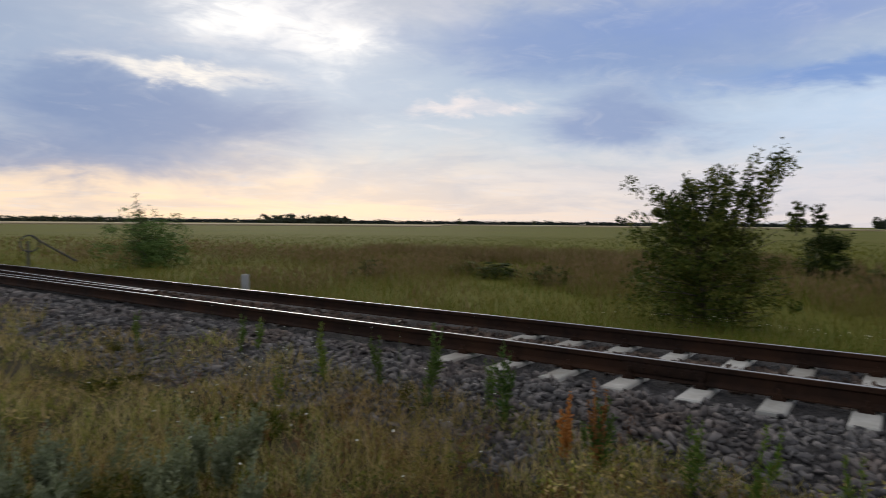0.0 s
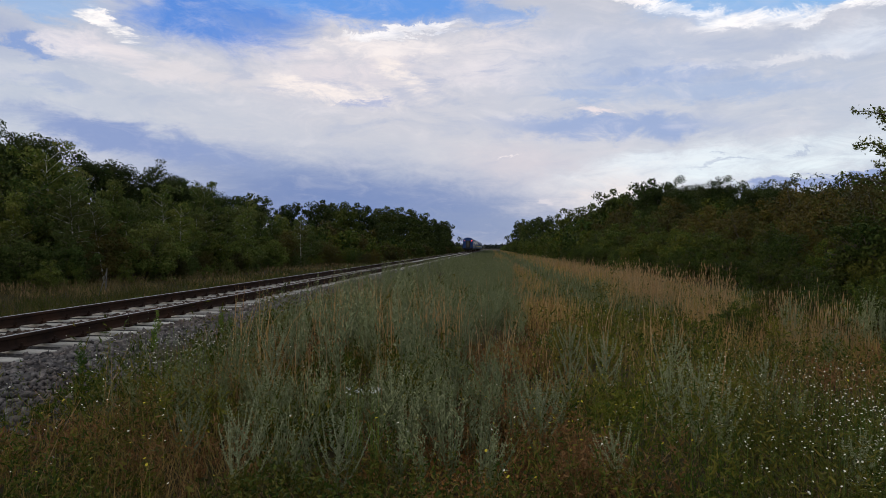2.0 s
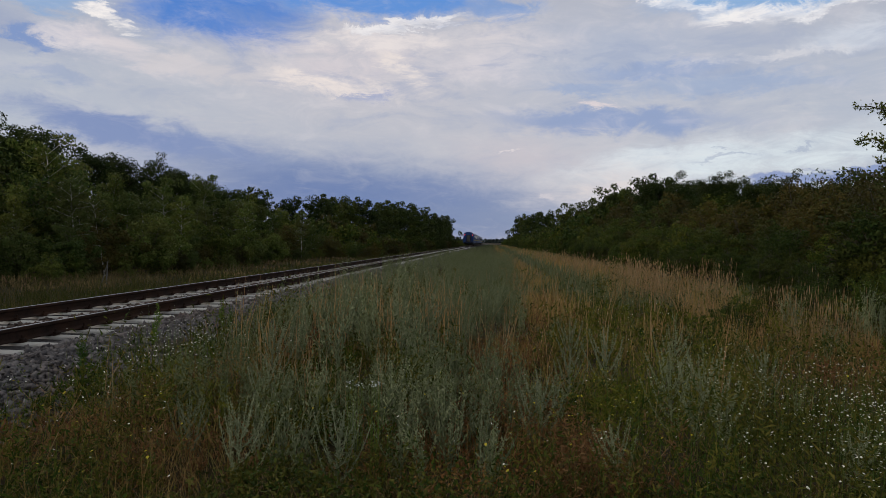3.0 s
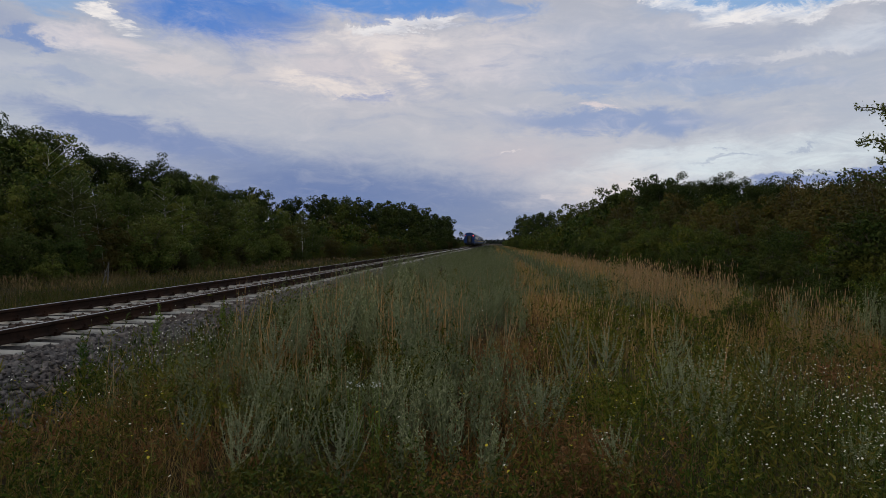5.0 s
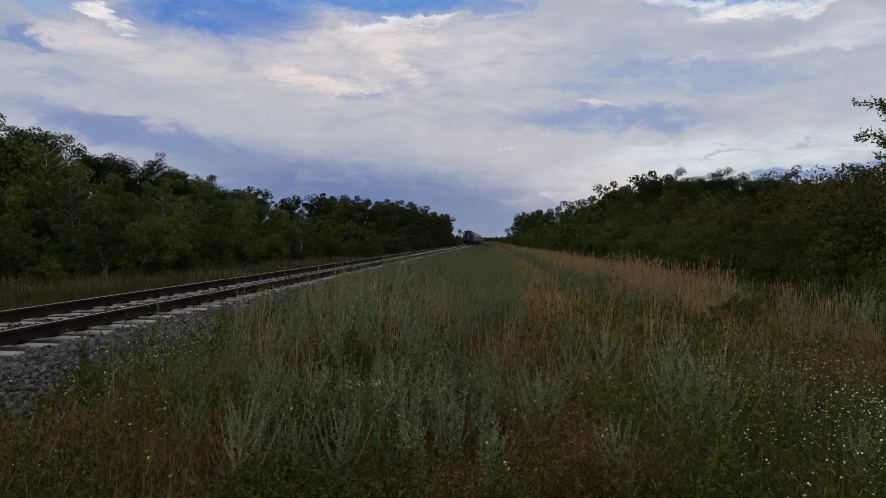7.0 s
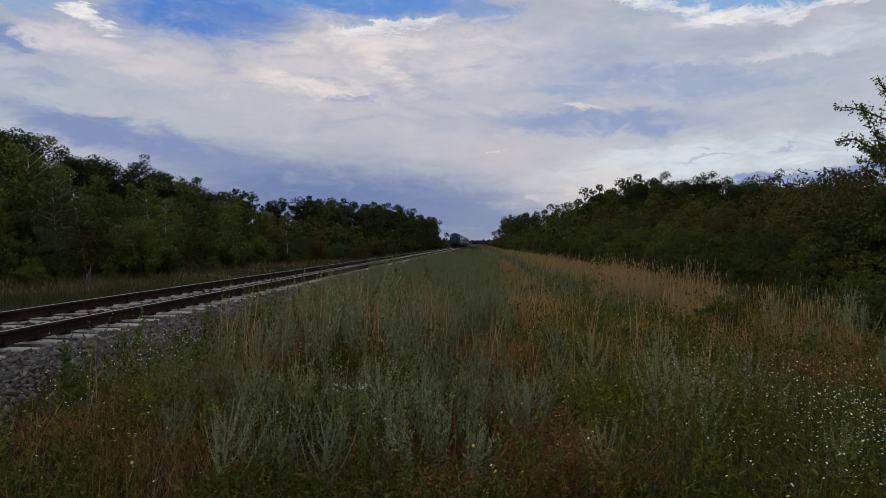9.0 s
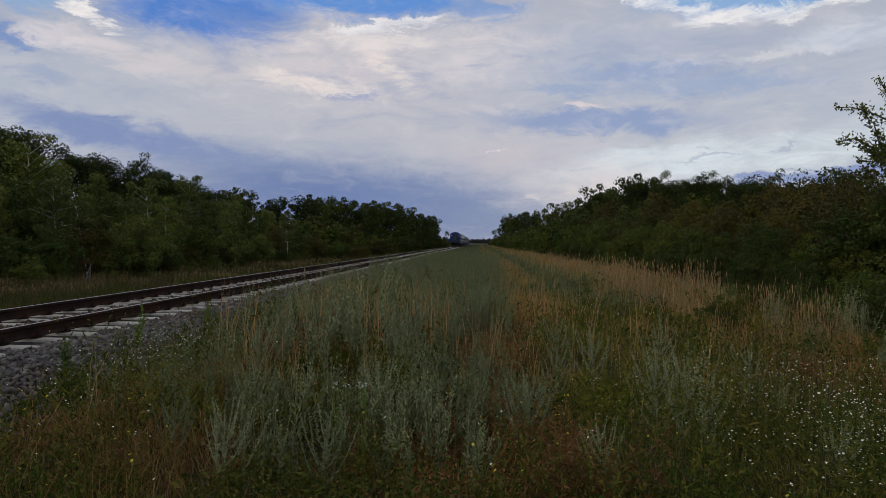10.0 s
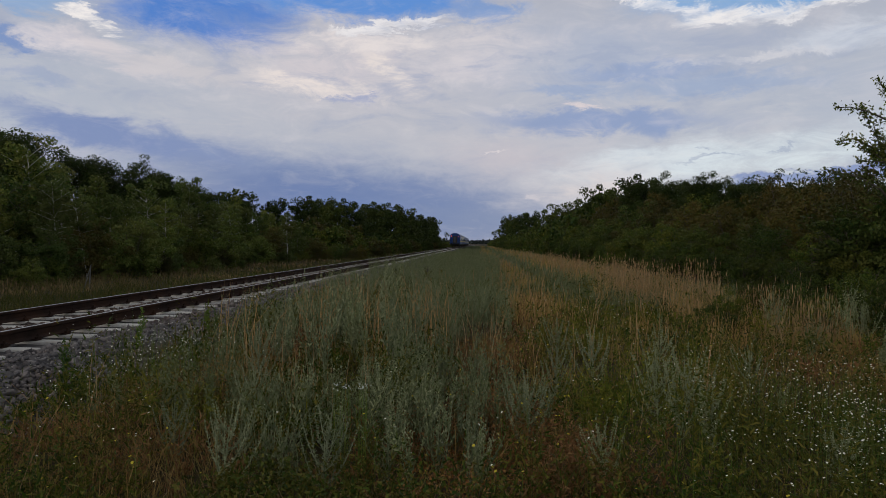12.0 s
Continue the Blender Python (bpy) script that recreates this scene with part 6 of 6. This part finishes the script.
# low red-brown sorrel in patches
rng = np.random.default_rng(255)
P = np.concatenate([np.column_stack([rng.normal(cx, sx, n), rng.normal(cy, sy, n)]) for cx, cy, sx, sy, n in ((0.3, 8.6, 0.35, 1.2, 90), (0.5, 5.2, 0.5, 0.5, 70), (-3.4, 4.8, 0.5, 0.6, 90), (-3.2, -3.2, 0.8, 1.5, 120), (-2.6, 8.5, 0.4, 1.2, 70), (5.2, 14.0, 0.8, 1.0, 60), (-3.9, -1.0, 0.3, 1.0, 60))])
pieces = []
for x, y in P:
    lines, C, D = wormwood_points(rng, rng.uniform(0.14, 0.36), 3, 12, 0.5)
    pieces.append(slim_leaves(rng, C + np.array([x, y, float(surf_z(x, y))]), D, 0.035, 0.009))
V, F = joined(pieces)
stuff("sorrel", V, F, L_SORREL, "low red-brown seeding sorrel in patches", "herbs")


# one long bent straw that stands out near the viewer
t = np.linspace(0, 1, 9)
stalk = tagged(new("grass_stalk"), "single long bent straw of dry grass", "grass stalk")
V, F = tube(np.column_stack([0.27 * t ** 1.4, 0.10 * t, 0.80 * t - 0.05 * t ** 3]), np.linspace(0.0035, 0.0015, 9), 4)
part_mesh("stem", mesh_np("stem", V, F, L_GOLD), stalk)
V, F = pointed_leaves(np.random.default_rng(9), np.column_stack([0.27 * np.linspace(0.86, 1, 30) ** 1.4, 0.10 * np.linspace(0.86, 1, 30), 0.80 * np.linspace(0.86, 1, 30) - 0.045]), np.tile([[0.3, 0.1, 0.9]], (30, 1)), 0.02, 0.004)
part_mesh("seed_head", mesh_np("seed_head", V, F, L_GOLD), stalk)
stalk.matrix_basis = pose(-2.99, 4.08, float(surf_z(-2.99, 4.08)) - 0.01)


# ---- flowers ----
def flower_heads(name, spots_xy, z0, z1, size, mat, label, seed):
    """Small flower heads, shallow six-sided cups on thin stalks."""
    rng = np.random.default_rng(seed)
    n = len(spots_xy)
    g = surf_z(spots_xy[:, 0], spots_xy[:, 1])
    C = np.column_stack([spots_xy, g + rng.uniform(z0, z1, n)])
    a = np.arange(6) * np.pi / 3
    s = size * rng.uniform(0.6, 1.25, (n, 1, 1))
    tilt = rng.normal(0, 0.35, (n, 1, 2))
    ring = np.stack([np.cos(a), np.sin(a), 0 * a], 1)[None] * s * 0.5
    ring = np.repeat(ring, n, 0) if len(ring) == 1 else ring
    ring[:, :, 2:3] += (ring[:, :, 0:1] * tilt[:, :, 0:1] + ring[:, :, 1:2] * tilt[:, :, 1:2])
    V = np.concatenate([C[:, None] + ring, C[:, None] + np.array([[[0, 0, 1.0]]]) * s * 0.22], 1)
    i = np.arange(n)[:, None, None] * 7
    tri = np.stack([np.arange(6), (np.arange(6) + 1) % 6, np.full(6, 6)], 1)[None]
    stuff(name, V.reshape(-1, 3), (i + tri).reshape(-1, 3), mat, label, "flowers")
    V, F = quads_only(rng, C[:, 0], C[:, 1], g, C[:, 2] - g, np.full(n, 0.004), 0.0)
    stuff(name + "_stalks", V, F, L_WEED, "thin green flower stalks", "flowers")


rng = np.random.default_rng(260)


def cluster(cx, cy, sx, sy, n):
    return np.column_stack([rng.normal(cx, sx, n), rng.normal(cy, sy, n)])


white = np.concatenate([cluster(-3.75, 7.6, 0.35, 1.0, 140), cluster(2.9, 5.6, 0.8, 1.1, 260), cluster(2.4, 4.2, 0.5, 0.5, 150), cluster(3.5, 4.8, 0.6, 0.9, 300), cluster(4.4, 6.2, 0.7, 1.0, 180), cluster(3.9, 7.5, 0.9, 1.3, 200), cluster(-3.2, 5.4, 0.6, 1.2, 60), cluster(-3.9, -5.2, 0.8, 1.6, 110), cluster(0.5, 7, 2.2, 2.5, 110), cluster(-3.8, 3.2, 0.4, 1.2, 60), cluster(-4.3, 4.6, 0.25, 0.6, 40), cluster(-4.25, 8.6, 0.4, 0.8, 300), cluster(2.6, 14.0, 1.0, 2.5, 220), cluster(3.4, 6.2, 0.9, 1.0, 460)])
flower_heads("white_flowers", white, 0.30, 0.58, 0.0155, L_WHITE, "small white daisy-like flower heads in the verge", 261)
tall_yarrow = np.concatenate([cluster(-1.00, 4.87, 0.045, 0.045, 22), cluster(-0.84, 4.9, 0.035, 0.035, 16)])
flower_heads("tall_yarrow", tall_yarrow, 0.70, 0.74, 0.016, L_WHITE, "tall flat white yarrow heads among wormwood", 264)
yarrow = cluster(-10.9, -0.8, 0.3, 2.2, 120)
flower_heads("yarrow_flowers", yarrow, 0.50, 0.56, 0.016, L_WHITE, "flat white yarrow heads", 262)
yellow = np.concatenate([cluster(1.2, 6.2, 0.8, 1.2, 120), cluster(0.2, 4.8, 0.6, 0.6, 60), cluster(2.2, 8.5, 0.8, 1.2, 90), cluster(-2.8, 4.2, 0.6, 0.8, 40)])
flower_heads("yellow_flowers", yellow, 0.30, 0.60, 0.018, L_YELLOW, "small yellow wild flowers in the verge", 263)

# ================= ballast stones and sleepers =================


def stones(rng, X, Y, Z, size):
    """Broken stones: boxes with every corner shifted, turned at random."""
    n = len(X)
    cube = np.array([[x, y, z] for x in (-1, 1) for y in (-1, 1) for z in (-1, 1)], float) * 0.5
    V = cube[None] * (1 + rng.uniform(-0.70, 0.30, (n, 8, 3)))
    V *= (size[:, None] * rng.uniform(0.6, 1.2, (n, 3)) * np.array([[1.45, 0.95, 0.62]]))[:, None]
    q = np.column_stack([rng.normal(0, 1, n), rng.normal(0, 0.28, n), rng.normal(0, 0.28, n), rng.normal(0, 1, n)])
    q /= np.linalg.norm(q, axis=1, keepdims=True)
    w, x, y, z = q.T
    M = np.stack([1 - 2 * (y * y + z * z), 2 * (x * y - z * w), 2 * (x * z + y * w), 2 * (x * y + z * w), 1 - 2 * (x * x + z * z), 2 * (y * z - x * w), 2 * (x * z - y * w), 2 * (y * z + x * w), 1 - 2 * (x * x + y * y)], 1).reshape(-1, 3, 3)
    V = np.einsum("nij,nkj->nki", M, V) + np.column_stack([X, Y, Z])[:, None]
    faces = np.array([[0, 1, 3, 2], [4, 6, 7, 5], [0, 4, 5, 1], [2, 3, 7, 6], [0, 2, 6, 4], [1, 5, 7, 3]])
    return V.reshape(-1, 3), (np.arange(n)[:, None, None] * 8 + faces[None]).reshape(-1, 4)


SLEEPER0, PITCH = -2.237, 0.661
bed = lambda X: np.interp(-X, [-p[0] for p in prof], [p[1] for p in prof])
rng = np.random.default_rng(300)
pieces = []
for n, y0, y1, x0, x1, size in ((15500, -9, 14, -5.95, -3.95, 0.061), (5200, -9, 16, -7.75, -6.45, 0.062), (6500, 14, 40, -5.95, -4.1, 0.085), (2500, 16, 45, -7.75, -6.45, 0.075), (4500, -26, -9, -5.95, -4.1, 0.075), (2500, -26, -9, -7.75, -6.45, 0.07), (700, -9, 16, -9.3, -8.1, 0.055), (420, -8, 1, -4.1, -2.0, 0.05), (90, 1, 10, -3.9, -2.4, 0.04), (3200, -4.5, 22, -7.48, -6.92, 0.05), (1500, 22, 60, -7.48, -6.92, 0.075)):
    X, Y = rng.uniform(x0, x1, n), rng.uniform(y0, y1, n)
    k = (Y - SLEEPER0) / PITCH
    on = (np.abs(k - np.round(k)) * PITCH < 0.13) & (X < -5.80) & (k > -3.4)
    keep = ~on | (rng.random(n) < 0.015)
    if x0 > -4.0:
        Z = ground_z(X, Y)
    else:
        Z = bed(X) + np.where((k < -3.4) & (X < -5.6), 0.03, 0.0)
    if x0 == -7.48:          # heaped between the rails
        keep, Z = np.full(n, True), np.full(n, -0.205) - 0.03 * np.abs(X + 7.17) / 0.45
    X, Y, Z = X[keep], Y[keep], Z[keep]
    pieces.append((stones(rng, X, Y, Z + rng.uniform(-0.012, 0.022, len(X)), size * rng.uniform(0.6, 1.35, len(X))), x1 < -6.3))
# the inner stones carry rust and the shade between the rails in their colour
V, F = joined([p for p, inner in pieces if inner])
tagged(new("stained_stones", mesh_np("stained_stones", V, F, M_GAPSTONE)), "ballast stones between the rails, rust and shade in their colour", "stones", kind="stuff")
V, F = joined([p for p, inner in pieces if not inner])
tagged(new("ballast_stones", mesh_np("ballast_stones", V, F, M_STONE)), "loose grey crushed ballast stones round the sleepers", "stones", kind="stuff")


def sleeper_bmesh():
    bm = bmesh.new()
    box(bm, -1.35, 1.35, -0.135, 0.135, -0.15, 0.0)
    for v in bm.verts:
        if v.co.z > -0.01:
            v.co.y *= 0.76
            v.co.x -= 0.03 * (1 if v.co.x > 0 else -1)
    bmesh.ops.bevel(bm, geom=list(bm.edges), offset=0.012, segments=1, affect="EDGES")
    return bm


def fastening_bmesh():
    bm = bmesh.new()
    box(bm, -0.105, 0.105, -0.06, 0.06, 0.0, 0.018)
    for x in (-0.085, 0.085):
        box(bm, x - 0.022, x + 0.025, -0.035, 0.035, 0.02, 0.055)
        bmesh.ops.create_cone(bm, cap_ends=True, segments=6, radius1=0.018, radius2=0.016, depth=0.05, matrix=Matrix.Translation((x, 0, 0.075)))
    return bm


sleeper_me, fast_me = bpy.data.meshes.new("sleeper"), bpy.data.meshes.new("fastening")
for bm, me, m in ((sleeper_bmesh(), sleeper_me, M_CONCRETE), (fastening_bmesh(), fast_me, M_RUST)):
    bm.to_mesh(me)
    bm.free()
    me.materials.append(m)
rng = np.random.default_rng(310)
for k in range(-3, 297):
    s = new("sleeper", sleeper_me)
    s.parent = track
    s.matrix_basis = pose(TRACK_X + rng.normal(0, 0.012), SLEEPER0 + PITCH * k + rng.normal(0, 0.012), -0.203 + rng.normal(0, 0.002), 0, 0, rng.normal(0, 0.5))
    if k < 110:
        for x in (-6.338, -7.933):
            f = new("fastening", fast_me)
            f.parent = s
            f.matrix_basis = Matrix.Translation((x - s.matrix_basis.translation.x, 0, 0.001))
# bolted joints in the near rail
for y in (SLEEPER0 + PITCH * 0.45, SLEEPER0 + PITCH * 38.5):
    j = part("fishplate", boxed(-6.338 + 0.012, -6.338 + 0.045, y - 0.40, y + 0.40, -0.145, -0.05, bevel=0.008), M_RUST, track, "rusty bolted rail joint plate")
    for d in (-0.32, -0.19, -0.07, 0.07, 0.19, 0.32):
        bm = bmesh.new()
        bmesh.ops.create_cone(bm, cap_ends=True, segments=6, radius1=0.018, radius2=0.018, depth=0.05, matrix=Matrix.Translation((-6.338 + 0.055, y + d, -0.098)) @ Matrix.Rotation(math.pi / 2, 4, "Y"))
        part("bolt", bm, M_RUST, j)
